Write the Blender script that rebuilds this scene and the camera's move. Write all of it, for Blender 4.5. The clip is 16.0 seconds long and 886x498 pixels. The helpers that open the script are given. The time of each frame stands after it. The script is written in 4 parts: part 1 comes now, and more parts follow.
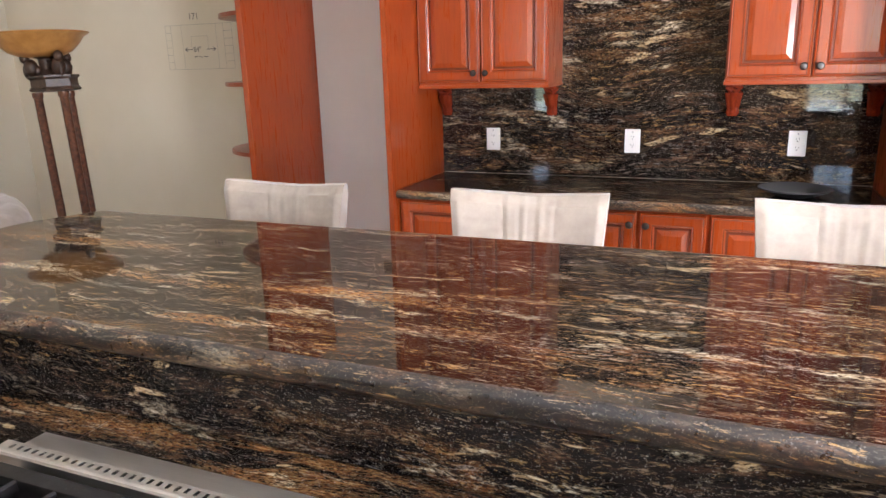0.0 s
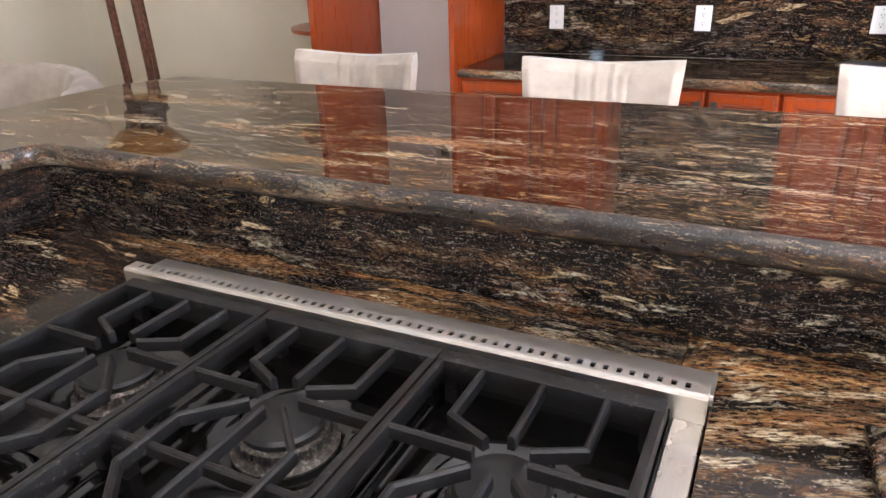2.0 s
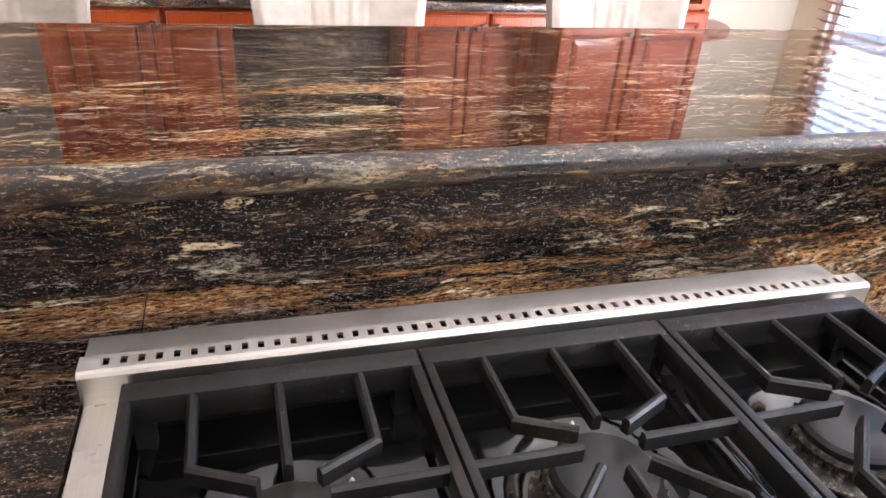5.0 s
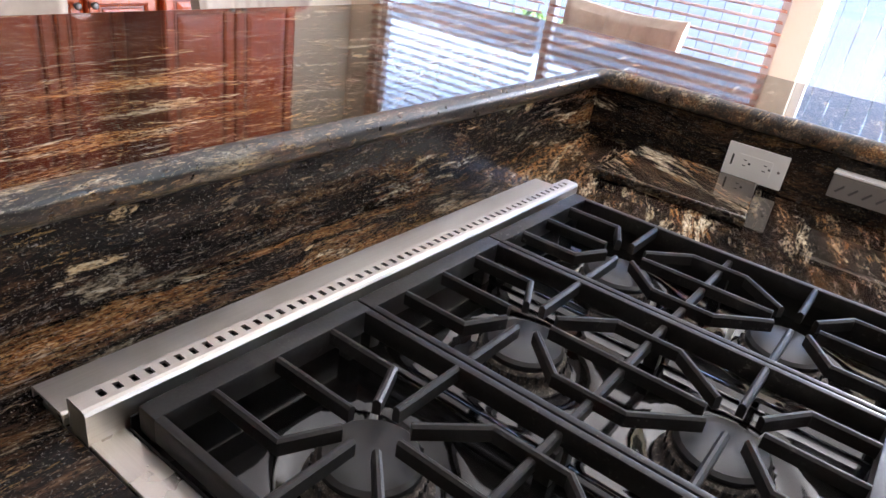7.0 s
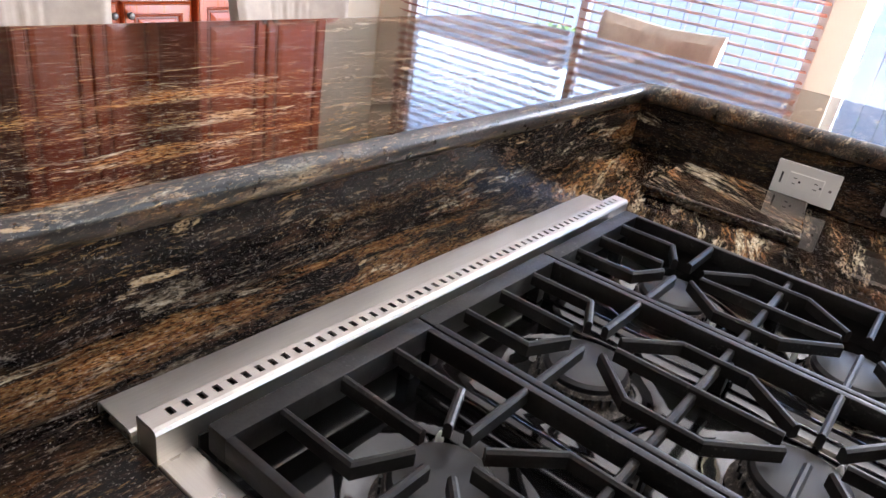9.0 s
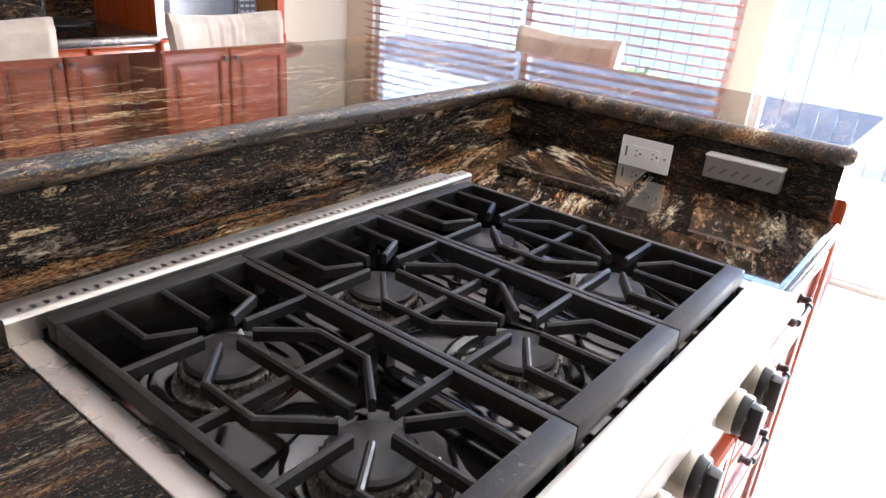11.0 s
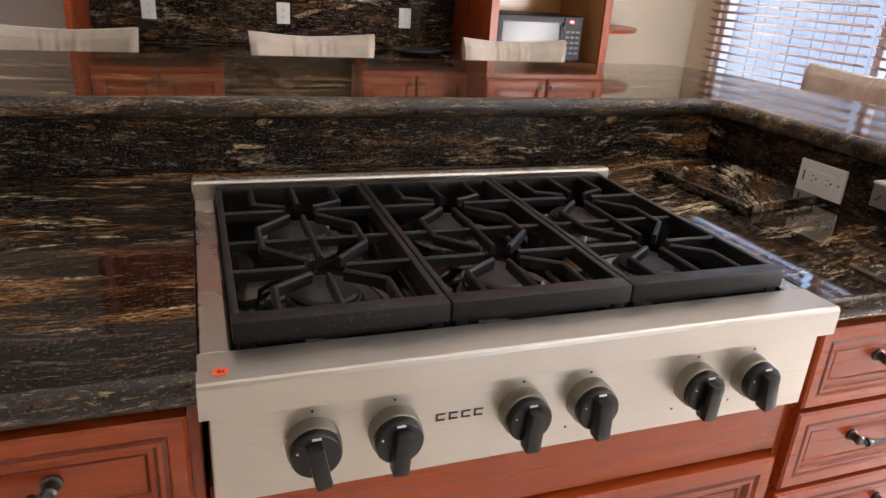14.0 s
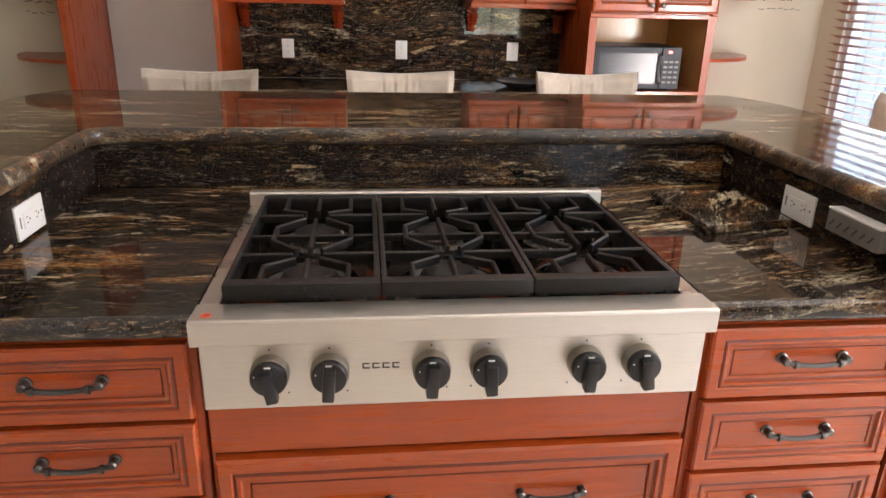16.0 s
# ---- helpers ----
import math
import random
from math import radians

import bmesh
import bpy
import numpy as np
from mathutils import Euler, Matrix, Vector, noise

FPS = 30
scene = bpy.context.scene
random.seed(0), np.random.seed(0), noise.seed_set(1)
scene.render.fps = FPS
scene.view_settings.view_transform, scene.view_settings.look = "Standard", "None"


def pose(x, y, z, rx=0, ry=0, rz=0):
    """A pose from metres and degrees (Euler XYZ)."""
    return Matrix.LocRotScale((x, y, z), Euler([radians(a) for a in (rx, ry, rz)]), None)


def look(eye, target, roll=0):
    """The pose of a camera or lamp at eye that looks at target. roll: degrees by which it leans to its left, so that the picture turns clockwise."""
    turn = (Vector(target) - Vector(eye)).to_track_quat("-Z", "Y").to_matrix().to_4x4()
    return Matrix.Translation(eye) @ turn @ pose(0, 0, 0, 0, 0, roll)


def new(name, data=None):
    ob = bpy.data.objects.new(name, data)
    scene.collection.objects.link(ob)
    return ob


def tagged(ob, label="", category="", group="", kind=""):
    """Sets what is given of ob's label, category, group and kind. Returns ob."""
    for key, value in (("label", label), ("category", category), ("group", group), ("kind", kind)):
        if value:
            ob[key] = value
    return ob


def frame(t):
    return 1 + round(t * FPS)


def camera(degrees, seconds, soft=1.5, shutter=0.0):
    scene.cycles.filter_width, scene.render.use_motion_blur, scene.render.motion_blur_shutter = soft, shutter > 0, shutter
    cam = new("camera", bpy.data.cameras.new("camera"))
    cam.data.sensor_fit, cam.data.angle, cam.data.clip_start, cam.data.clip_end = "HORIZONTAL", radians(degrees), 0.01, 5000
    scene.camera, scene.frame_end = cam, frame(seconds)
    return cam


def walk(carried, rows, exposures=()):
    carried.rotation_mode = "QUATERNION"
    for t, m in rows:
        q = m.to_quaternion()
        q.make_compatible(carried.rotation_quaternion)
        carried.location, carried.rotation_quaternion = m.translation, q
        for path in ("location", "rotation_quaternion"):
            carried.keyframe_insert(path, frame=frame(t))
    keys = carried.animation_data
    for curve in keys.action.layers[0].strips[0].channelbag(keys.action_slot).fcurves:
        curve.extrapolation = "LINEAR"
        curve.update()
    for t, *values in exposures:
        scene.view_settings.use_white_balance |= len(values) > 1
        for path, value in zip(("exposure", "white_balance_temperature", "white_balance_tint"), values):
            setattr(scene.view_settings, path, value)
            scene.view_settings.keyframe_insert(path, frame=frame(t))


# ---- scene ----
cam = camera(65.3, 16.0)
PATH = [
    (0, (0.523, 0.077, 1.497), (-0.219, 1.86, 0.977), -1.6),
    (0.5, (0.524, 0.036, 1.469), (-0.218, 1.805, 0.902), -1.4),
    (1, (0.506, -0.005, 1.445), (-0.271, 1.718, 0.79), -1.5),
    (1.5, (0.489, -0.028, 1.431), (-0.318, 1.644, 0.686), -1.6),
    (2, (0.483, -0.031, 1.424), (-0.341, 1.612, 0.635), -1.9),
    (2.5, (0.464, -0.022, 1.405), (-0.337, 1.575, 0.506), -4.0),
    (3, (0.353, 0.024, 1.392), (-0.375, 1.625, 0.438), -3.6),
    (3.2, (0.27, 0.05, 1.386), (-0.335, 1.7, 0.43), -2.5),
    (5.3, (-0.36, 0.118, 1.384), (0.361, 1.727, 0.44), 5.0),
    (5.5, (-0.405, 0.133, 1.386), (0.447, 1.676, 0.44), 5.8),
    (6, (-0.572, 0.147, 1.382), (0.642, 1.433, 0.447), 7.9),
    (6.5, (-0.66, 0.162, 1.398), (0.749, 1.239, 0.472), 8.9),
    (7, (-0.668, 0.186, 1.395), (0.816, 1.177, 0.491), 8.9),
    (7.5, (-0.649, 0.22, 1.388), (0.847, 1.198, 0.491), 9.0),
    (8, (-0.668, 0.256, 1.385), (0.837, 1.219, 0.486), 9.7),
    (8.2, (-0.677, 0.265, 1.385), (0.825, 1.236, 0.489), 9.9),
    (10.3, (-0.698, 0.062, 1.386), (0.71, 1.184, 0.514), 6.5),
    (10.5, (-0.709, 0.012, 1.391), (0.724, 1.106, 0.527), 6.4),
    (11, (-0.699, -0.153, 1.402), (0.759, 0.955, 0.599), 4.7),
    (11.5, (-0.647, -0.266, 1.383), (0.663, 1.027, 0.601), 2.4),
    (12, (-0.613, -0.408, 1.365), (0.502, 1.056, 0.582), 3.0),
    (12.5, (-0.641, -0.542, 1.378), (0.381, 0.995, 0.607), 2.5),
    (13, (-0.659, -0.636, 1.384), (0.304, 0.944, 0.623), 3.1),
    (13.5, (-0.564, -0.656, 1.377), (0.267, 1.005, 0.633), 3.0),
    (14, (-0.438, -0.684, 1.357), (0.205, 1.061, 0.621), 3.7),
    (14.5, (-0.393, -0.782, 1.377), (0.066, 1.024, 0.65), 2.7),
    (15, (-0.335, -0.919, 1.397), (0.04, 0.916, 0.696), 2.3),
    (15.5, (-0.281, -0.988, 1.413), (0.035, 0.873, 0.751), 2.2),
    (16, (-0.161, -1.058, 1.441), (0.053, 0.807, 0.75), 1.4),
]
# the clip's camera opens up in the middle and closes down again
EXPOSURES = [(t, stops, kelvin, 17) for t, stops, kelvin in ((0.0, 5.18, 6300), (3.0, 5.4, 6200), (5.5, 5.52, 6200), (7.0, 4.9, 6200), (8.5, 4.9, 6200), (11.0, 5.1, 6200), (12.5, 4.5, 6700), (14.0, 4.15, 7000), (16.0, 4.5, 7100))]
walk(cam, [(t, look(eye, target, roll)) for t, eye, target, roll in PATH], EXPOSURES)

# ---------- world, sun, light ----------
SUN_EL, SUN_AZ = 67.0, 252.0       # the sun stands high in the west-south-west, behind the house
world = bpy.data.worlds.new("sky")
scene.world = world
world.use_nodes = True
wn = world.node_tree
sky = wn.nodes.new("ShaderNodeTexSky")
sky.sky_type, sky.sun_disc = "NISHITA", False
sky.sun_elevation, sky.sun_rotation = radians(SUN_EL), radians(SUN_AZ)
wn.nodes["Background"].inputs[1].default_value = 0.085
wn.links.new(sky.outputs[0], wn.nodes["Background"].inputs[0])

sun = new("sun", bpy.data.lights.new("sun", "SUN"))
sun.data.energy, sun.data.angle, sun.data.color = 2.2, radians(0.5), (1.0, 0.97, 0.92)
sun.matrix_world = look((3.0 * math.sin(radians(SUN_AZ)), 3.0 * math.cos(radians(SUN_AZ)), 3.0 * math.tan(radians(SUN_EL))), (0, 0, 0))


def window_light(name, centre, target, w, h, watts, color):
    ob = new(name, bpy.data.lights.new(name, "AREA"))
    ob.data.shape, ob.data.size, ob.data.size_y, ob.data.energy, ob.data.color = "RECTANGLE", w, h, watts, color
    ob.matrix_world = look(centre, target)
    return ob


# the sky's light in the openings
window_light("daylight_door", (3.10, -0.30, 1.00), (0, 0.02, 2.3), 0.75, 1.5, 11.0, (0.97, 0.97, 0.98))
window_light("daylight_south", (1.95, -3.72, 1.25), (1.95, 0, 1.3), 0.95, 0.8, 0.18, (1.0, 0.97, 0.93))
window_light("daylight_south_narrow", (-2.27, -3.72, 1.3), (-2.27, 0, 1.2), 0.26, 1.9, 0.06, (1.0, 0.96, 0.88))


# ---------- materials ----------
class Mat:
    """A small builder of node materials."""
    def __init__(self, name, rough=0.5, metal=0.0, color=(0.5, 0.5, 0.5)):
        self.m = bpy.data.materials.new(name)
        self.m.use_nodes = True
        self.t = self.m.node_tree
        self.b = self.t.nodes["Principled BSDF"]
        self.b.inputs["Roughness"].default_value = rough
        self.b.inputs["Metallic"].default_value = metal
        self.b.inputs["Base Color"].default_value = (*color, 1)

    def node(self, kind, **props):
        n = self.t.nodes.new(kind)
        for k, v in props.items():
            n.inputs[k].default_value = v
        return n

    def link(self, a, b):
        self.t.links.new(a, b)

    def coords(self, scale=(1, 1, 1), rot=(0, 0, 0), world_space=True):
        src = self.t.nodes.new("ShaderNodeNewGeometry").outputs["Position"] if world_space else self.t.nodes.new("ShaderNodeTexCoord").outputs["Object"]
        mp = self.t.nodes.new("ShaderNodeMapping")
        mp.inputs["Rotation"].default_value = [radians(a) for a in rot]
        mp2 = self.t.nodes.new("ShaderNodeMapping")
        mp2.inputs["Scale"].default_value = scale
        self.link(src, mp.inputs["Vector"])
        self.link(mp.outputs[0], mp2.inputs["Vector"])
        return mp2.outputs[0]

    def noise(self, vec, scale, detail=4, rough=0.55, dist=0.0):
        n = self.node("ShaderNodeTexNoise", Scale=scale, Detail=detail, Roughness=rough, Distortion=dist)
        self.link(vec, n.inputs["Vector"])
        return n

    def ramp(self, fac, stops):
        r = self.t.nodes.new("ShaderNodeValToRGB")
        el = r.color_ramp.elements
        while len(el) < len(stops):
            el.new(0.5)
        for e, (p, c) in zip(el, stops):
            e.position, e.color = p, (*c, 1) if len(c) == 3 else c
        self.link(fac, r.inputs[0])
        return r.outputs[0]

    def mix(self, fac, a, b, mode="MIX"):
        n = self.t.nodes.new("ShaderNodeMix")
        n.data_type, n.blend_type = "RGBA", mode
        for sock, v in ((n.inputs[0], fac), (n.inputs[6], a), (n.inputs[7], b)):
            if isinstance(v, (int, float)):
                sock.default_value = v
            elif isinstance(v, tuple):
                sock.default_value = (*v, 1)
            else:
                self.link(v, sock)
        return n.outputs[2]

    def bump(self, height, strength, distance=0.001):
        n = self.node("ShaderNodeBump", Strength=strength, Distance=distance)
        self.link(height, n.inputs["Height"])
        self.link(n.outputs[0], self.b.inputs["Normal"])

    def base(self, c):
        self.link(c, self.b.inputs["Base Color"])

    def rough(self, c):
        self.link(c, self.b.inputs["Roughness"])


def grey(v):
    return (v, v, v)


def granite(name, rot=(0, 0, 0), shift=0.0, gold=1.0, tilt=0.0, size=1.0, dense=0.0, thread=0.75, black=0.9, gloss=(0.015, 0.045), spec=0.42, lens=0.63, deep=0.0, fibre=0.5):
    """Polished dark granite whose veins run along the x axis before rot."""
    m = Mat(name, 0.07)
    m.b.inputs["Specular IOR Level"].default_value = spec
    base = m.coords((size, size, size), (rot[0], rot[1], rot[2] + tilt))
    sh = m.t.nodes.new("ShaderNodeVectorMath")
    sh.inputs[1].default_value = (shift, shift * 1.7, shift * 0.6)
    m.link(base, sh.inputs[0])
    # the veins wander
    wn_ = m.noise(sh.outputs[0], 2.6, 3, 0.5)
    sub = m.t.nodes.new("ShaderNodeVectorMath"); sub.operation = "SUBTRACT"
    sub.inputs[1].default_value = (0.5, 0.5, 0.5)
    m.link(wn_.outputs["Color"], sub.inputs[0])
    scl = m.t.nodes.new("ShaderNodeVectorMath"); scl.operation = "MULTIPLY"
    scl.inputs[1].default_value = (0.06, 0.10, 0.10)
    m.link(sub.outputs[0], scl.inputs[0])
    add = m.t.nodes.new("ShaderNodeVectorMath")
    m.link(sh.outputs[0], add.inputs[0]); m.link(scl.outputs[0], add.inputs[1])
    st = m.t.nodes.new("ShaderNodeMapping"); st.inputs["Scale"].default_value = (0.21, 1.0, 1.0)
    m.link(add.outputs[0], st.inputs["Vector"])
    v = st.outputs[0]
    st2 = m.t.nodes.new("ShaderNodeMapping"); st2.inputs["Scale"].default_value = (0.30, 1.0, 1.0)
    m.link(add.outputs[0], st2.inputs["Vector"])
    v2 = st2.outputs[0]
    st3 = m.t.nodes.new("ShaderNodeMapping"); st3.inputs["Scale"].default_value = (0.14, 1.0, 1.0)
    m.link(add.outputs[0], st3.inputs["Vector"])
    v3 = st3.outputs[0]
    fine = m.noise(v2, 230, 4, 0.75).outputs[0]
    grain = m.noise(sh.outputs[0], 300, 3, 0.65).outputs[0]
    ground = m.ramp(m.noise(v, 38, 6, 0.7).outputs[0], [(0.40, (0.005, 0.0044, 0.0043)), (0.53, (0.016, 0.0105, 0.0085)), (0.61, (0.065, 0.032, 0.017)), (0.72, (0.20, 0.115, 0.062))])
    ground = m.mix(deep, ground, (0.008, 0.0065, 0.006))
    # where the stone is rich in veins
    rich = m.ramp(m.noise(v, 4.2, 4, 0.62, 0.6).outputs[0], [(0.43, grey(0.03)), (0.51, grey(0.35)), (0.58, grey(1.0))])
    # rust and gold bands
    g1 = m.ramp(m.noise(v3, 14, 8, 0.70, 0.5).outputs[0], [(0.51 - dense, grey(0)), (0.57 - dense, grey(0.55 * gold)), (0.65 - dense, grey(min(1.0, gold)))])
    c1 = m.ramp(fine, [(0.34, (0.085, 0.024, 0.008)), (0.48, (0.30, 0.115, 0.032)), (0.60, (0.58, 0.34, 0.13)), (0.72, (0.78, 0.60, 0.35))])
    col = m.mix(m.mix(1.0, g1, rich, "MULTIPLY"), ground, c1)
    # cream crystals in lenses
    g2 = m.ramp(m.noise(v, 30, 7, 0.72, 0.4).outputs[0], [(0.555 - dense, grey(0)), (0.625 - dense, grey(1))])
    c2 = m.ramp(fine, [(0.36, (0.10, 0.075, 0.05)), (0.50, (0.46, 0.38, 0.25)), (0.64, (0.76, 0.69, 0.54))])
    col = m.mix(m.mix(1.0, g2, rich, "MULTIPLY"), col, c2)
    # large single lenses of pale feldspar
    g5 = m.ramp(m.noise(v, 19, 6, 0.62, 0.5).outputs[0], [(lens, grey(0)), (lens + 0.025, grey(0.95))])
    c5 = m.ramp(m.noise(v2, 150, 4, 0.75).outputs[0], [(0.36, (0.12, 0.085, 0.05)), (0.48, (0.36, 0.25, 0.13)), (0.66, (0.58, 0.48, 0.32))])
    col = m.mix(g5, col, c5)
    # thin pale threads everywhere
    g4 = m.ramp(m.noise(v3, 150, 5, 0.74, 0.2).outputs[0], [(0.575, grey(0)), (0.615, grey(thread))])
    col = m.mix(g4, col, m.ramp(m.noise(v, 12, 3).outputs[0], [(0.40, (0.30, 0.27, 0.24)), (0.55, (0.44, 0.27, 0.10))]))
    # crisp short fibres, pale where the stone is rich
    g6 = m.ramp(m.noise(v2, 330, 3, 0.6, 0.1).outputs[0], [(0.60, grey(0)), (0.635, grey(fibre))])
    col = m.mix(m.mix(1.0, g6, m.ramp(rich, [(0.0, grey(0.25)), (1.0, grey(1.0))]), "MULTIPLY"), col, m.ramp(m.noise(v, 16, 3).outputs[0], [(0.42, (0.50, 0.46, 0.40)), (0.56, (0.62, 0.40, 0.17))]))
    # mica and quartz specks, black flecks
    sp = m.ramp(grain, [(0.60, grey(0)), (0.70, grey(0.46))])
    col = m.mix(sp, col, (0.42, 0.39, 0.35))
    st4 = m.t.nodes.new("ShaderNodeMapping"); st4.inputs["Scale"].default_value = (0.34, 1.0, 1.0)
    m.link(add.outputs[0], st4.inputs["Vector"])
    dk = m.ramp(m.noise(st4.outputs[0], 270, 4, 0.7).outputs[0], [(0.42, grey(black)), (0.475, grey(0))])
    col = m.mix(dk, col, (0.008, 0.0065, 0.006))
    m.base(col)
    m.rough(m.ramp(m.noise(sh.outputs[0], 60, 3).outputs[0], [(0.3, grey(gloss[0])), (0.75, grey(gloss[1]))]))
    m.bump(grain, 0.02, 0.0005)
    return m.m


GRANITE = granite("granite_top", shift=0.3, gold=0.85, dense=0.015, fibre=0.55, spec=0.35)
GRANITE_SPLASH = granite("granite_splash", shift=2.1, tilt=-2, gold=0.75, dense=-0.01, thread=0.4, gloss=(0.16, 0.24), spec=0.2, deep=0.4, lens=0.63, fibre=0.25)
GRANITE_SIDE = granite("granite_side_splash", rot=(0, 0, 90), shift=4.4, gold=0.3, dense=-0.06, thread=0.15, fibre=0.1, deep=0.3, gloss=(0.2, 0.3), spec=0.22)
GRANITE_BACK = granite("granite_backsplash", shift=7.7, gold=0.45, size=0.6, lens=0.625, fibre=0.3, thread=0.5, dense=0.01)
GRANITE_BOARD = granite("granite_board", rot=(0, 0, -62), shift=11.2, gold=1.0, dense=0.06, size=0.8, deep=0.2, lens=0.72, fibre=0.05, thread=0.2, black=0.5)
GRANITE_COUNTER = granite("granite_counter", shift=5.2, dense=-0.005, gold=0.75, gloss=(0.04, 0.09), spec=0.15, deep=0.4, fibre=0.15, thread=0.3, lens=0.65)
GRANITE_COUNTER_END = granite("granite_counter_end", rot=(0, 0, -14), shift=3.3, dense=0.03, size=0.7, gold=0.8, fibre=0.1, thread=0.25, lens=0.66)
GRANITE_NOSE = granite("granite_rounded_edge", shift=0.3, gold=1.1, dense=0.03, gloss=(0.26, 0.36), spec=0.6, fibre=0.4)
GRANITE_COUNTER_NOSE = granite("granite_counter_edge", shift=5.2, dense=0.02, gold=1.0, gloss=(0.26, 0.36), spec=0.6, fibre=0.4)


def wood(name, light, dark, grain_axis="z", rough=0.28):
    m = Mat(name, rough)
    sc = {"x": (0.07, 1, 1), "y": (1, 0.07, 1), "z": (1, 1, 0.07)}[grain_axis]
    v = m.coords(sc)
    n1 = m.noise(v, 60, 6, 0.65, 0.8).outputs[0]
    n2 = m.noise(m.coords((1, 1, 1)), 3.0, 3).outputs[0]
    c = m.ramp(n1, [(0.32, dark), (0.68, light)])
    info = m.t.nodes.new("ShaderNodeObjectInfo")
    c = m.mix(m.ramp(n2, [(0.35, grey(0.35)), (0.7, grey(0))]), c, dark)
    c = m.mix(m.ramp(info.outputs["Random"], [(0, grey(0)), (1, grey(0.22))]), c, dark)
    m.base(c)
    m.rough(m.ramp(n1, [(0.3, grey(rough + 0.08)), (0.7, grey(rough - 0.04))]))
    m.b.inputs["Coat Weight"].default_value = 0.35
    m.b.inputs["Coat Roughness"].default_value = 0.13
    m.b.inputs["Specular IOR Level"].default_value = 0.38
    m.bump(n1, 0.03, 0.0006)
    return m.m


CHERRY = wood("cherry_wood", (0.42, 0.070, 0.0105), (0.27, 0.040, 0.0056))
CHERRY_CARVED = wood("cherry_carved_dark", (0.27, 0.036, 0.009), (0.15, 0.018, 0.006), "z", 0.2)
CHERRY_X = wood("cherry_wood_level", (0.42, 0.070, 0.0105), (0.27, 0.040, 0.0056), "x")
NICHE = wood("maple_inside", (0.66, 0.38, 0.14), (0.54, 0.28, 0.09))
BLIND_WOOD = wood("blind_wood", (0.42, 0.16, 0.085), (0.30, 0.10, 0.05), "y", 0.4)
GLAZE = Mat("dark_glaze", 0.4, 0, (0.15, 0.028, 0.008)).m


def plaster(name, c, c2):
    m = Mat(name, 0.85)
    m.base(m.ramp(m.noise(m.coords(), 2.2, 4).outputs[0], [(0.35, c), (0.7, c2)]))
    m.bump(m.noise(m.coords(), 160, 3).outputs[0], 0.12, 0.001)
    return m.m


CREAM = plaster("cream_plaster", (0.66, 0.60, 0.48), (0.70, 0.64, 0.52))
WHITE_WALL = plaster("white_plaster", (0.70, 0.68, 0.65), (0.74, 0.72, 0.69))
CEILING = plaster("ceiling_paint", (0.86, 0.85, 0.82), (0.88, 0.87, 0.84))
# tan picked to dim and warm the light bounced off the unseen south wall
TAN_BOUNCE = plaster("tan_bounce_plaster", (0.25, 0.155, 0.085), (0.30, 0.19, 0.11))


def brushed(name, axis="x", base=0.60, rough=0.37):
    m = Mat(name, rough, 1.0)
    sc = {"x": (0.02, 1, 1), "y": (1, 0.02, 1), "z": (1, 1, 0.02)}[axis]
    n = m.noise(m.coords(sc), 900, 3, 0.6).outputs[0]
    m.base(m.ramp(n, [(0.3, (base * 0.95, base * 0.90, base * 0.82)), (0.7, (base * 1.05, base * 1.0, base * 0.92))]))
    s = m.noise(m.coords(), 14, 4).outputs[0]
    m.rough(m.ramp(s, [(0.3, grey(rough - 0.05)), (0.75, grey(rough + 0.07))]))
    m.bump(n, 0.10, 0.0004)
    return m.m


STEEL = brushed("brushed_steel")
STEEL_Y = brushed("brushed_steel_side", "y", 0.58, 0.28)
CHROME = Mat("bezel_steel", 0.36, 1.0, (0.32, 0.295, 0.255)).m
PEWTER = Mat("pewter", 0.42, 1.0, (0.10, 0.095, 0.09)).m


def black_iron():
    m = Mat("cast_iron", 0.5, 0.0)
    m.b.inputs["Specular IOR Level"].default_value = 0.34
    n = m.noise(m.coords(), 240, 4).outputs[0]
    w = m.noise(m.coords(), 18, 4).outputs[0]
    c = m.ramp(n, [(0.35, (0.0065, 0.0057, 0.0054)), (0.75, (0.0145, 0.0127, 0.0120))])
    c = m.mix(m.ramp(w, [(0.60, grey(0)), (0.78, grey(0.35))]), c, (0.07, 0.065, 0.06))
    # grey scuffs where pans have worn the enamel away
    scuff = m.ramp(m.noise(m.coords(), 130, 4, 0.7).outputs[0], [(0.585, grey(0)), (0.66, grey(0.5))])
    patch = m.ramp(m.noise(m.coords(), 7, 3).outputs[0], [(0.53, grey(0)), (0.62, grey(1))])
    c = m.mix(m.mix(1.0, scuff, patch, "MULTIPLY"), c, (0.12, 0.114, 0.105))
    m.base(c)
    m.rough(m.ramp(w, [(0.3, grey(0.34)), (0.7, grey(0.50))]))
    m.bump(n, 0.25, 0.0008)
    return m.m


IRON = black_iron()


def enamel():
    m = Mat("black_enamel", 0.10, 0, (0.0045, 0.0042, 0.0042))
    m.b.inputs["Specular IOR Level"].default_value = 0.6
    n = m.noise(m.coords(), 9, 5).outputs[0]
    m.rough(m.ramp(n, [(0.35, grey(0.035)), (0.75, grey(0.14))]))
    return m.m


ENAMEL = enamel()
KNOB = Mat("black_knob_plastic", 0.32, 0, (0.008, 0.008, 0.009)).m
MARKING = Mat("white_marking", 0.5, 0, (0.75, 0.75, 0.73)).m


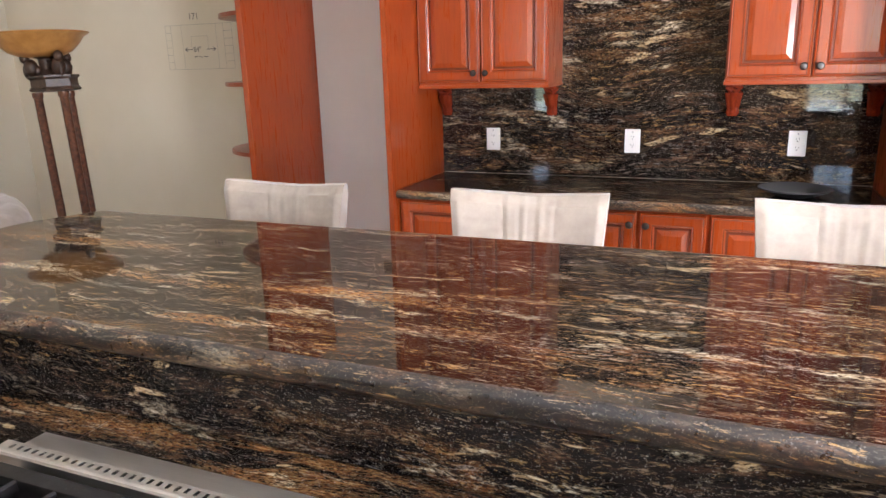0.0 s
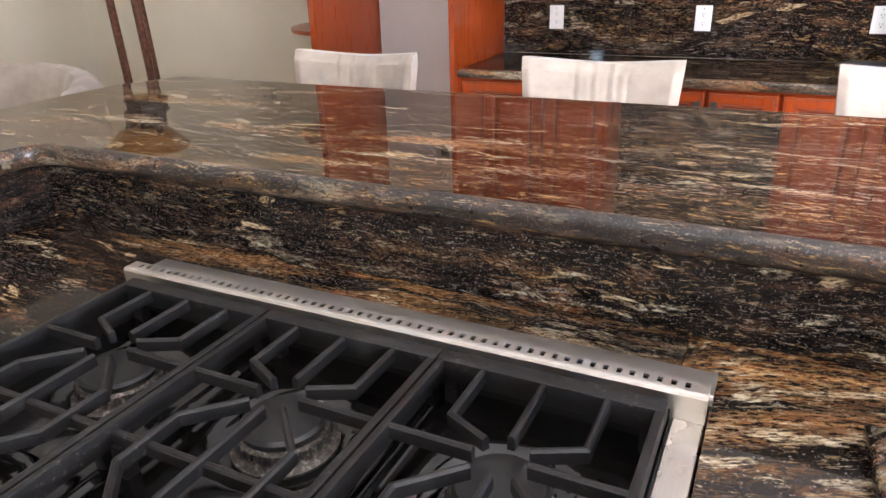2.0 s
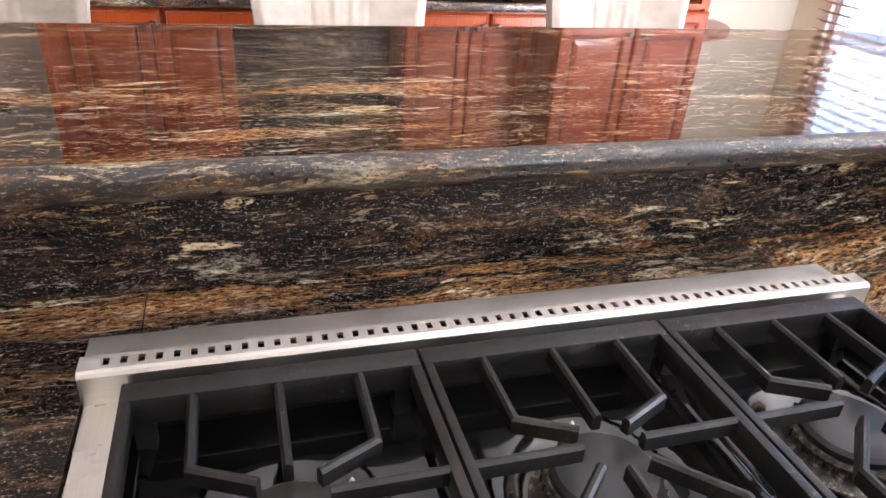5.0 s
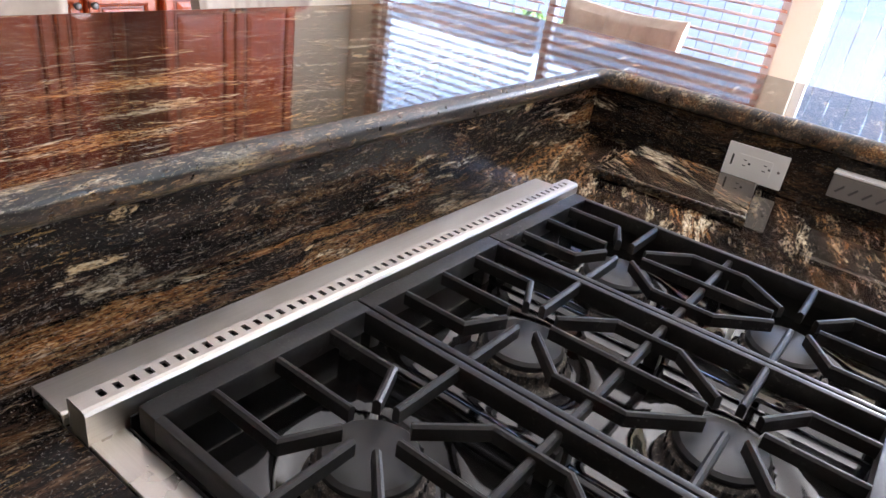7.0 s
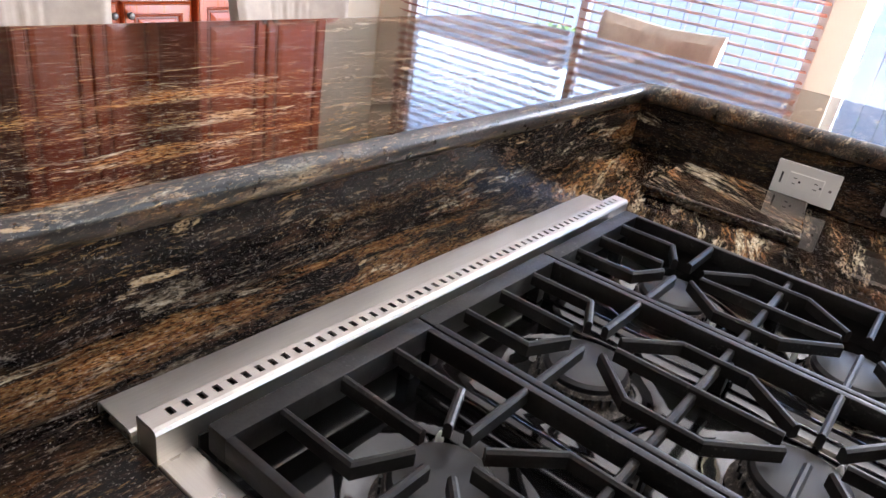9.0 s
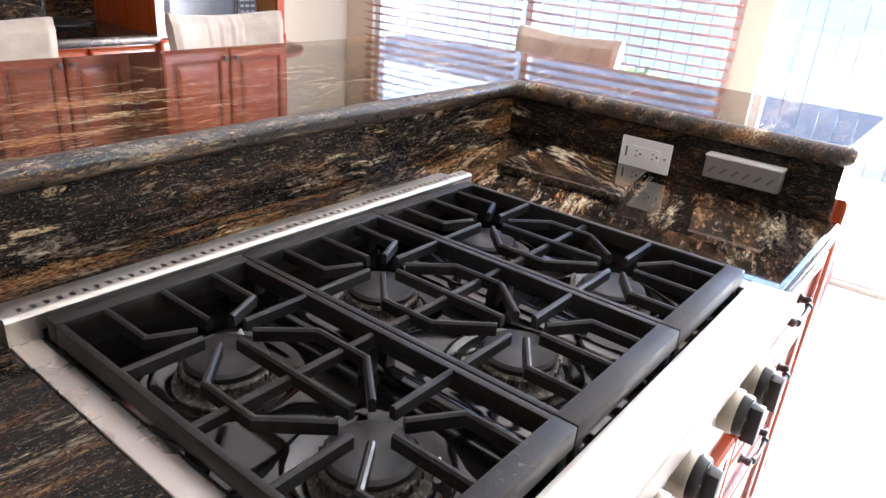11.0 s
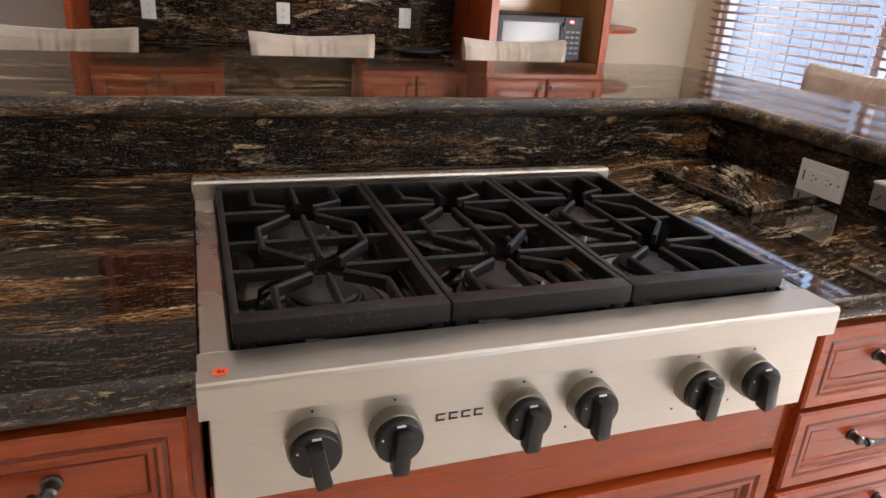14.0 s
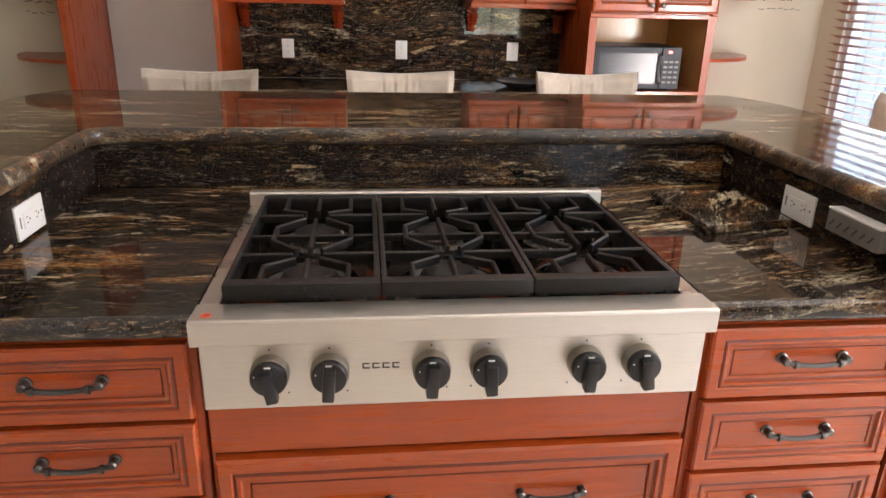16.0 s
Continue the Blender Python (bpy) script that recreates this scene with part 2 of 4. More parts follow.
def brass_burner():
    m = Mat("burnt_brass", 0.5, 0.4)
    n = m.noise(m.coords(), 120, 5, 0.7).outputs[0]
    m.base(m.ramp(n, [(0.40, (0.025, 0.021, 0.018)), (0.54, (0.085, 0.072, 0.058)), (0.68, (0.36, 0.32, 0.27))]))
    m.bump(n, 0.3, 0.001)
    return m.m


BRASS = brass_burner()
CAP = Mat("burner_cap_iron", 0.42, 0.0, (0.011, 0.0105, 0.0105)).m
PLASTIC = Mat("white_plastic", 0.35, 0, (0.78, 0.77, 0.74)).m
PLASTIC_DARK = Mat("dark_slot", 0.6, 0, (0.02, 0.02, 0.02)).m
SWITCH_GREY = Mat("switch_grey", 0.4, 0, (0.18, 0.163, 0.15)).m
STICKER = Mat("orange_sticker", 0.55, 0, (0.85, 0.10, 0.03)).m
INK = Mat("pencil_ink", 0.8, 0, (0.30, 0.28, 0.25)).m
PEN = Mat("felt_pen_ink", 0.8, 0, (0.12, 0.115, 0.11)).m
LOGO = Mat("etched_logo", 0.5, 0.3, (0.05, 0.045, 0.04)).m


def fabric():
    m = Mat("cream_suede", 0.9)
    n = m.noise(m.coords(), 14, 5, 0.6).outputs[0]
    m.base(m.ramp(n, [(0.3, (0.34, 0.285, 0.23)), (0.7, (0.46, 0.395, 0.325))]))
    m.b.inputs["Sheen Weight"].default_value = 0.4
    m.bump(m.noise(m.coords(), 260, 3).outputs[0], 0.25, 0.0012)
    return m.m


FABRIC = fabric()
LEG_WOOD = wood("dark_leg_wood", (0.07, 0.03, 0.015), (0.03, 0.012, 0.006))


def tile_mat():
    m = Mat("cream_floor_tile", 0.22)
    n = m.noise(m.coords(), 5, 5).outputs[0]
    info = m.t.nodes.new("ShaderNodeObjectInfo")
    c = m.ramp(n, [(0.3, (0.66, 0.61, 0.53)), (0.7, (0.76, 0.72, 0.65))])
    c = m.mix(m.ramp(info.outputs["Random"], [(0, grey(0)), (1, grey(0.25))]), c, (0.60, 0.55, 0.47))
    m.base(c)
    return m.m


TILE = tile_mat()
GROUT = Mat("grout", 0.9, 0, (0.45, 0.41, 0.36)).m


def glass_mat():
    m = Mat("window_glass", 0.0, 0, (1, 1, 1))
    t = m.t.nodes.new("ShaderNodeBsdfTransparent")
    g = m.t.nodes.new("ShaderNodeBsdfGlossy"); g.inputs["Roughness"].default_value = 0.02
    mx = m.t.nodes.new("ShaderNodeMixShader")
    mx.inputs[0].default_value = 0.05
    m.link(t.outputs[0], mx.inputs[1]); m.link(g.outputs[0], mx.inputs[2])
    m.link(mx.outputs[0], m.t.nodes["Material Output"].inputs[0])
    return m.m


GLASS = glass_mat()
FRAME_WHITE = Mat("white_window_frame", 0.4, 0, (0.75, 0.74, 0.72)).m


def noisy(name, c1, c2, scale, rough=0.9, bump=0.0):
    m = Mat(name, rough)
    n = m.noise(m.coords(), scale, 5).outputs[0]
    m.base(m.ramp(n, [(0.32, c1), (0.7, c2)]))
    if bump:
        m.bump(n, bump, 0.01)
    return m.m


PATIO = noisy("patio_concrete", (0.36, 0.35, 0.33), (0.44, 0.43, 0.40), 6)
GRASS = noisy("lawn", (0.09, 0.11, 0.04), (0.15, 0.17, 0.07), 9, 0.9, 0.5)
FENCE = noisy("blue_grey_fence", (0.046, 0.064, 0.096), (0.056, 0.076, 0.110), 3)
LEAF = noisy("leaf_green", (0.035, 0.075, 0.015), (0.075, 0.15, 0.03), 7, 0.5)
PALM = noisy("palm_leaf", (0.36, 0.40, 0.30), (0.48, 0.51, 0.40), 5, 0.5)
BARK = noisy("bark", (0.10, 0.07, 0.05), (0.2, 0.15, 0.1), 20, 0.9, 0.5)
BRONZE = noisy("dark_bronze", (0.022, 0.011, 0.007), (0.065, 0.033, 0.019), 40, 0.4, 0.2)
LEG_MARBLED = noisy("marbled_lamp_column", (0.035, 0.010, 0.006), (0.17, 0.07, 0.035), 55, 0.3)
AMBER = noisy("amber_glass", (0.34, 0.15, 0.035), (0.48, 0.24, 0.07), 18, 0.3)
BLACK_PLATE = Mat("black_ceramic", 0.3, 0, (0.012, 0.012, 0.013)).m
MW_BODY = Mat("microwave_black", 0.35, 0, (0.014, 0.016, 0.021)).m
MW_BODY.node_tree.nodes["Principled BSDF"].inputs["Specular IOR Level"].default_value = 0.15
MW_GLASS = Mat("microwave_door_glass", 0.2, 0.0, (0.020, 0.027, 0.036)).m
MW_GLASS.node_tree.nodes["Principled BSDF"].inputs["Specular IOR Level"].default_value = 0.35
RED_LED = Mat("red_display", 0.4, 0, (0.8, 0.03, 0.03)).m
RED_LED.node_tree.nodes["Principled BSDF"].inputs["Emission Color"].default_value = (1, 0.05, 0.05, 1)
RED_LED.node_tree.nodes["Principled BSDF"].inputs["Emission Strength"].default_value = 1.2


# ---------- building helpers ----------
def mesh_of(bm, name, mats, smooth=False):
    me = bpy.data.meshes.new(name)
    bmesh.ops.recalc_face_normals(bm, faces=bm.faces)
    bm.to_mesh(me)
    bm.free()
    for m in (mats if isinstance(mats, (list, tuple)) else [mats]):
        me.materials.append(m)
    if smooth:
        for p in me.polygons:
            p.use_smooth = True
        me.set_sharp_from_angle(angle=radians(35))
    return me


def part(name, bm, material, parent, label="", smooth=False):
    ob = new(name, mesh_of(bm, name, material, smooth))
    if name in ("slab",):
        for p in ob.data.polygons:
            p.use_smooth = abs(p.normal.z) < 0.999
    ob.parent = parent
    if label:
        ob["label"] = label
    return ob


def share(name, mesh, parent, m):
    ob = new(name, mesh)
    ob.parent = parent
    ob.matrix_basis = m
    return ob


def thing(name, at, label, category, group="", kind="", turn=0.0):
    e = new(name)
    e.matrix_basis = pose(*at, 0, 0, turn)
    return tagged(e, label, category, group, kind)


def solid(name, bm, material, label="", category="", kind="structure", smooth=False, group=""):
    ob = new(name, mesh_of(bm, name, material, smooth))
    return tagged(ob, label, category, group, kind)


def add_box(bm, x0, x1, y0, y1, z0, z1, bevel=0.0, seg=2):
    r = bmesh.ops.create_cube(bm, size=1, matrix=Matrix.LocRotScale(((x0 + x1) / 2, (y0 + y1) / 2, (z0 + z1) / 2), None, (abs(x1 - x0), abs(y1 - y0), abs(z1 - z0))))
    if bevel:
        edges = list({e for v in r["verts"] for e in v.link_edges})
        bmesh.ops.bevel(bm, geom=edges, offset=bevel, segments=seg, affect="EDGES", profile=0.6)
    return bm


def box(x0, x1, y0, y1, z0, z1, bevel=0.0, seg=2):
    return add_box(bmesh.new(), x0, x1, y0, y1, z0, z1, bevel, seg)


def add_lathe(bm, profile, m=Matrix(), n=24):
    """Turns (radius, height) pairs about z."""
    rings = []
    for r, z in profile:
        rings.append([bm.verts.new(m @ Vector((r * math.cos(2 * math.pi * i / n), r * math.sin(2 * math.pi * i / n), z))) for i in range(n)])
    for a, b in zip(rings, rings[1:]):
        for i in range(n):
            bm.faces.new((a[i], a[(i + 1) % n], b[(i + 1) % n], b[i]))
    for ring in (rings[0], rings[-1]):
        if (ring[0].co - ring[n // 2].co).length > 1e-5:
            bm.faces.new(ring)
    return bm


def lathe(profile, m=Matrix(), n=24):
    return add_lathe(bmesh.new(), profile, m, n)


def add_tube(bm, points, radius, n=8, taper=None):
    pts = [Vector(p) for p in points]
    rings = []
    for i, p in enumerate(pts):
        d = (pts[min(i + 1, len(pts) - 1)] - pts[max(i - 1, 0)]).normalized()
        s = d.cross(Vector((0, 0, 1)))
        if s.length < 0.01:
            s = d.cross(Vector((1, 0, 0)))
        s.normalize()
        u = s.cross(d)
        r = radius if taper is None else radius * taper[i]
        rings.append([bm.verts.new(p + r * (math.cos(2 * math.pi * k / n) * s + math.sin(2 * math.pi * k / n) * u)) for k in range(n)])
    for a, b in zip(rings, rings[1:]):
        for k in range(n):
            bm.faces.new((a[k], a[(k + 1) % n], b[(k + 1) % n], b[k]))
    bm.faces.new(rings[0]); bm.faces.new(rings[-1])
    return bm


def tube(points, radius, n=8, taper=None):
    return add_tube(bmesh.new(), points, radius, n, taper)


def add_bar(bm, points, w, z0, z1, chamfer=0.002):
    """A bar of house-shaped section laid along points in the plane."""
    pts = [Vector((p[0], p[1], 0)) for p in points]
    prof = [(-w / 2, z0), (w / 2, z0), (w / 2, z1 - chamfer), (w / 2 - chamfer, z1), (-w / 2 + chamfer, z1), (-w / 2, z1 - chamfer)]
    rings = []
    for i, p in enumerate(pts):
        a = (p - pts[i - 1]).normalized() if i else (pts[1] - p).normalized()
        b = (pts[i + 1] - p).normalized() if i + 1 < len(pts) else a
        d = (a + b).normalized()
        s = Vector((d.y, -d.x, 0)) / max(0.5, d.dot(a))
        rings.append([bm.verts.new(p + s * px + Vector((0, 0, pz))) for px, pz in prof])
    for a, b in zip(rings, rings[1:]):
        for k in range(6):
            bm.faces.new((a[k], a[(k + 1) % 6], b[(k + 1) % 6], b[k]))
    bm.faces.new(rings[0]); bm.faces.new(rings[-1])
    return bm


def rounded(outline, r=0.03, n=5):
    """The outline with its corners rounded off."""
    out = []
    k = len(outline)
    for i, p in enumerate(outline):
        p = Vector(p)
        a, b = Vector(outline[i - 1]) - p, Vector(outline[(i + 1) % k]) - p
        q = min(r, a.length * 0.4, b.length * 0.4)
        a, b = p + a.normalized() * q, p + b.normalized() * q
        for j in range(n + 1):
            t = j / n
            out.append(tuple(a * (1 - t) ** 2 + p * 2 * t * (1 - t) + b * t * t))
    return out


def slab(outline, z0, z1, nose, seg=6, front=None):
    """A flat slab over an outline (counter-clockwise), its edges rounded: all, or those in front of y = front."""
    bm = bmesh.new()
    f = bm.faces.new([bm.verts.new((x, y, z0)) for x, y in outline])
    r = bmesh.ops.extrude_face_region(bm, geom=[f])
    bmesh.ops.translate(bm, verts=[v for v in r["geom"] if isinstance(v, bmesh.types.BMVert)], vec=(0, 0, z1 - z0))
    bm.normal_update()
    ed = [e for e in bm.edges if abs(e.verts[0].co.z - e.verts[1].co.z) < 1e-6]
    if front is not None:
        ed = [e for e in ed if max(v.co.y for v in e.verts) < front]
    bmesh.ops.bevel(bm, geom=ed, offset=nose, segments=seg, affect="EDGES", profile=0.5)
    bm.normal_update()
    for fc in bm.faces:                       # the rounded edge is less polished than the top
        fc.material_index = 0 if abs(fc.normal.z) > 0.995 else 1
    return bm


def raised_front(w, h, profile, glaze=()):
    """A moulded door or drawer front, its back on y = 0, facing -y, centred at the origin in x, its foot at z = 0.
    profile: (inset, how far it stands out) from the rim to the middle; the rings numbered in glaze are dark."""
    bm = bmesh.new()
    rings = []
    for inset, out in [(0.0, 0.0)] + list(profile):
        rings.append([bm.verts.new(p) for p in ((-w / 2 + inset, -out, inset), (w / 2 - inset, -out, inset), (w / 2 - inset, -out, h - inset), (-w / 2 + inset, -out, h - inset))])
    for i, (a, b) in enumerate(zip(rings, rings[1:])):
        for k in range(4):
            f = bm.faces.new((a[k], a[(k + 1) % 4], b[(k + 1) % 4], b[k]))
            f.material_index = 1 if i in glaze else 0
    bm.faces.new(rings[-1])
    bm.faces.new(rings[0])
    return bm


DRAWER = [(0.001, 0.016), (0.005, 0.020), (0.022, 0.020), (0.025, 0.017), (0.030, 0.019), (0.035, 0.019), (0.037, 0.015), (0.040, 0.013), (0.046, 0.013), (0.048, 0.010), (0.050, 0.012)]
DRAWER_GLAZE = (4, 7, 10)
DOOR = [(0.001, 0.016), (0.006, 0.021), (0.010, 0.019), (0.014, 0.021), (0.048, 0.021), (0.051, 0.018), (0.055, 0.020), (0.059, 0.017), (0.062, 0.011), (0.070, 0.011), (0.073, 0.014), (0.095, 0.020), (0.099, 0.020)]
DOOR_GLAZE = (3, 6, 9, 10)


def pull(parent):
    """A pewter bar pull with collared feet, in front of the face y = 0."""
    bm = bmesh.new()
    pts = []
    for i in range(13):
        u = i / 12 * 2 - 1
        pts.append((0.062 * u, -0.019 - 0.006 * (1 - u * u), -0.004 * (1 - u * u)))
    add_tube(bm, [(-0.062, 0.0, 0.002)] + pts + [(0.062, 0.0, 0.002)], 0.0052, 8)
    for s in (-1, 1):
        add_lathe(bm, [(0.0115, 0), (0.0115, 0.003), (0.0085, 0.005), (0.007, 0.011), (0.0088, 0.016), (0.0088, 0.020), (0.0062, 0.0235)], pose(0.062 * s, 0, 0.002, 90), 14)
        add_lathe(bm, [(0.0075, -0.004), (0.0085, 0), (0.0075, 0.004)], pose(0.045 * s, -0.0225, -0.002, 0, 90), 12)
    return part("handle", bm, PEWTER, parent, "dark pewter bar pull", True)


def door_knob(parent, x, y, z):
    bm = lathe([(0.009, 0), (0.009, 0.003), (0.005, 0.006), (0.005, 0.013), (0.013, 0.018), (0.016, 0.024), (0.012, 0.029), (0.004, 0.031)], pose(x, y, z, 90), 16)
    return part("knob", bm, PEWTER, parent, "round pewter knob", True)


# ---------- the room ----------
WEST, EAST, SOUTH, NORTH, TOP = -4.3, 2.99, -3.6, 3.70, 2.75


def wall_with_openings(name, axis, at, thick, lo, hi, openings, material, label):
    """A wall on a plane of x or y, with openings (from, to, foot, head) right through it."""
    bm = bmesh.new()
    cuts = sorted(openings)
    pos = lo
    pieces = []
    for a, b, f, h in cuts:
        pieces.append((pos, a, 0, TOP))
        if f > 0:
            pieces.append((a, b, 0, f))
        pieces.append((a, b, h, TOP))
        pos = b
    pieces.append((pos, hi, 0, TOP))
    for a, b, z0, z1 in pieces:
        if axis == "y":
            add_box(bm, a, b, at, at + thick, z0, z1)
        else:
            add_box(bm, at, at + thick, a, b, z0, z1)
    return solid(name, bm, material, label, "wall")


wall_with_openings("wall_north", "y", NORTH, 0.14, WEST - 0.14, EAST + 0.14, [], CREAM, "cream painted plaster wall behind the cabinets")
wall_with_openings("wall_east", "x", EAST, 0.14, SOUTH, NORTH, [(0.93, 3.44, 0.30, 2.35), (-1.7, 0.80, 0.02, 2.15)], CREAM, "cream plaster wall with window and glass door")
wall_with_openings("wall_south", "y", SOUTH - 0.14, 0.14, WEST - 0.14, EAST + 0.14, [(1.45, 2.45, 0.80, 2.25), (-2.42, -2.12, 0.30, 2.25)], TAN_BOUNCE, "unseen plaster wall with windows, tan to dim and warm the bounced light")
wall_with_openings("wall_west", "x", WEST - 0.14, 0.14, SOUTH, NORTH, [], CREAM, "cream painted plaster wall beside the seating")
solid("ceiling", box(WEST - 0.14, EAST + 0.14, SOUTH - 0.14, NORTH + 0.14, TOP, TOP + 0.12), CEILING, "flat white painted ceiling", "ceiling")
floor = solid("floor", box(WEST - 0.14, EAST + 0.14, SOUTH - 0.14, NORTH + 0.14, -0.12, -0.004), GROUT, "pale cream tiled kitchen floor", "floor")
# the alcove between the tall panels is painted white
solid("trim_alcove", box(-1.754, -0.986, NORTH - 0.006, NORTH - 0.001, 0.0, TOP), WHITE_WALL, "white painted back of the refrigerator alcove", "wall panel")


def window_unit(name, plane, a, b, z0, z1, mullions, label, x_axis):
    w = thing(name, (0, 0, 0), label, "window", kind="structure")
    fw = 0.045

    def bx(p, q, r, s, d0, d1):
        return box(p, q, plane + d0, plane + d1, r, s, 0.004) if x_axis else box(plane + d0, plane + d1, p, q, r, s, 0.004)
    edges = [a] + list(mullions) + [b]
    for i, e in enumerate(edges):
        lo = e if i == 0 else (e - fw if i == len(edges) - 1 else e - fw / 2)
        part("window_frame", bx(lo, lo + fw, z0, z1, 0.03, 0.09), FRAME_WHITE, w)
    part("window_frame", bx(a, b, z0, z0 + fw, 0.032, 0.088), FRAME_WHITE, w)
    part("window_frame", bx(a, b, z1 - fw, z1, 0.032, 0.088), FRAME_WHITE, w)
    for i in range(len(edges) - 1):
        p = part("pane", bx(edges[i] + 0.02, edges[i + 1] - 0.02, z0 + 0.02, z1 - 0.02, 0.058, 0.064), GLASS, w)
        p.visible_shadow = False
    return w


window_unit("window_1", EAST, 0.93, 3.44, 0.30, 2.35, [2.17], "white framed picture window behind wooden blinds", False)
window_unit("door_1", EAST, -1.7, 0.80, 0.02, 2.15, [-0.45], "white framed sliding glass garden door", False)
window_unit("window_2", SOUTH - 0.14, 1.45, 2.45, 0.80, 2.25, [1.95], "white framed window in the south wall", True)
window_unit("window_3", SOUTH - 0.14, -2.42, -2.12, 0.30, 2.25, [], "narrow white framed window in the south wall", True)



def blind(y0, y1, z0, z1):
    """A wooden slat blind on the inner side of the east window."""
    bl = thing("window_blind", (EAST - 0.045, (y0 + y1) / 2, z0), "reddish-brown wooden slat blind, lowered and half open", "blind", "window blinds")
    w = y1 - y0
    bm = bmesh.new()
    n = 6
    vs = []
    for s in (0, 1):
        for i in range(n + 1):
            u = i / n * 2 - 1
            for dz in (0, 0.003):
                vs.append(bm.verts.new((0.025 * u, (s - 0.5) * w, 0.004 * (1 - u * u) + dz)))
    def vid(s, i, k):
        return vs[s * (n + 1) * 2 + i * 2 + k]
    for i in range(n):
        bm.faces.new((vid(0, i, 1), vid(0, i + 1, 1), vid(1, i + 1, 1), vid(1, i, 1)))
        bm.faces.new((vid(0, i, 0), vid(1, i, 0), vid(1, i + 1, 0), vid(0, i + 1, 0)))
        for s in (0, 1):
            bm.faces.new((vid(s, i, 0), vid(s, i + 1, 0), vid(s, i + 1, 1), vid(s, i, 1)))
    for i in (0, n):
        bm.faces.new((vid(0, i, 0), vid(0, i, 1), vid(1, i, 1), vid(1, i, 0)))
    me = mesh_of(bm, "slat", BLIND_WOOD, True)
    h = z1 - z0
    k = int((h - 0.08) / 0.051)
    for i in range(k):
        share("slat", me, bl, pose(0, random.uniform(-0.004, 0.004), 0.03 + 0.051 * i, 0, 19 + random.uniform(-1.5, 1.5), 0))
    part("head_rail", box(-0.03, 0.03, -w / 2, w / 2, h - 0.06, h, 0.004), BLIND_WOOD, bl)
    part("bottom_rail", box(-0.026, 0.026, -w / 2, w / 2, 0.0, 0.018, 0.004), BLIND_WOOD, bl)
    for u in (-0.38, 0.0, 0.38):
        part("cord", tube([(-0.027, u * w, 0.01), (-0.027, u * w, h - 0.03)], 0.0015, 6), BLIND_WOOD, bl)
    return bl


blind(2.19, 3.46, 0.24, 2.42)
blind(0.93, 2.15, 0.24, 2.42)

# ---------- the garden ----------
g = bmesh.new()
bmesh.ops.create_grid(g, x_segments=40, y_segments=40, size=300, matrix=pose(0, 0, -0.16))
solid("ground", g, GRASS, "green lawn round the house", "lawn")
solid("pavement", box(EAST + 0.15, EAST + 2.6, -8, 8, -0.15, -0.05), PATIO, "pale concrete patio outside the glass door", "patio")
fence = thing("fence", (EAST + 2.85, 0, -0.16), "tall blue-grey painted board fence behind the patio", "fence")
fb = mesh_of(box(-0.012, 0.012, -0.0725, 0.0725, 0, 2.3, 0.003, 1), "board", FENCE)
for i in range(170):
    share("board", fb, fence, pose(random.uniform(-0.004, 0.004), -9 + 0.15 * i, random.uniform(-0.02, 0.0)))
for z in (0.4, 1.9):
    part("rail", box(0.013, 0.055, -9.07, 16.4, z, z + 0.09), FENCE, fence)


def foliage(name, at, radii, count, size, material, label, trunk=True):
    """A bush: twigs and many single leaves in an uneven crown."""
    rnd = random.Random(int(at[0] * 100 + at[1] * 37))
    t = thing(name, at, label, name)
    bm = bmesh.new()
    for _ in range(count):
        d = Vector((rnd.gauss(0, 1), rnd.gauss(0, 1), rnd.gauss(0, 1))).normalized() * rnd.uniform(0.35, 1.0) ** 0.5
        if noise.noise(d * 2.3 + Vector(at)) < -0.12:
            continue
        p = Vector((d.x * radii[0], d.y * radii[1], radii[2] * (1 + d.z)))
        m = Matrix.Translation(p) @ Euler([rnd.uniform(0, 6.28) for _ in range(3)]).to_matrix().to_4x4()
        s = size * rnd.uniform(0.6, 1.3)
        q = [bm.verts.new(m @ Vector(v)) for v in ((-s, 0, 0), (0, -s * 0.42, s * 0.12), (s, 0, 0), (0, s * 0.42, s * 0.12))]
        bm.faces.new(q)
    part("crown", bm, material, t)
    bm = bmesh.new()
    for i in range(5):
        a = i * 1.256
        add_tube(bm, [(0, 0, 0), (0.1 * math.cos(a), 0.1 * math.sin(a), radii[2] * 0.6), (radii[0] * 0.5 * math.cos(a), radii[1] * 0.5 * math.sin(a), radii[2] * 1.2)], 0.03, 6, (1, 0.7, 0.3))
    part("trunk", bm, BARK, t)
    return t


for i, (x, y, r, h) in enumerate(((3.2, 3.4, 0.5, 0.38), (3.3, 2.3, 0.55, 0.36))):
    foliage("bush", (EAST + x - 1.2, y, -0.16), (r, r, h), 1500, 0.055, LEAF, "green garden bush beside the patio")
for x, y, r, h in ((8.2, 1.2, 2.0, 1.8), (7.9, -3.0, 2.0, 1.7)):
    foliage("tree", (EAST + x, y, -0.16), (r, r, h), 2600, 0.13, LEAF, "leafy green tree beyond the fence")


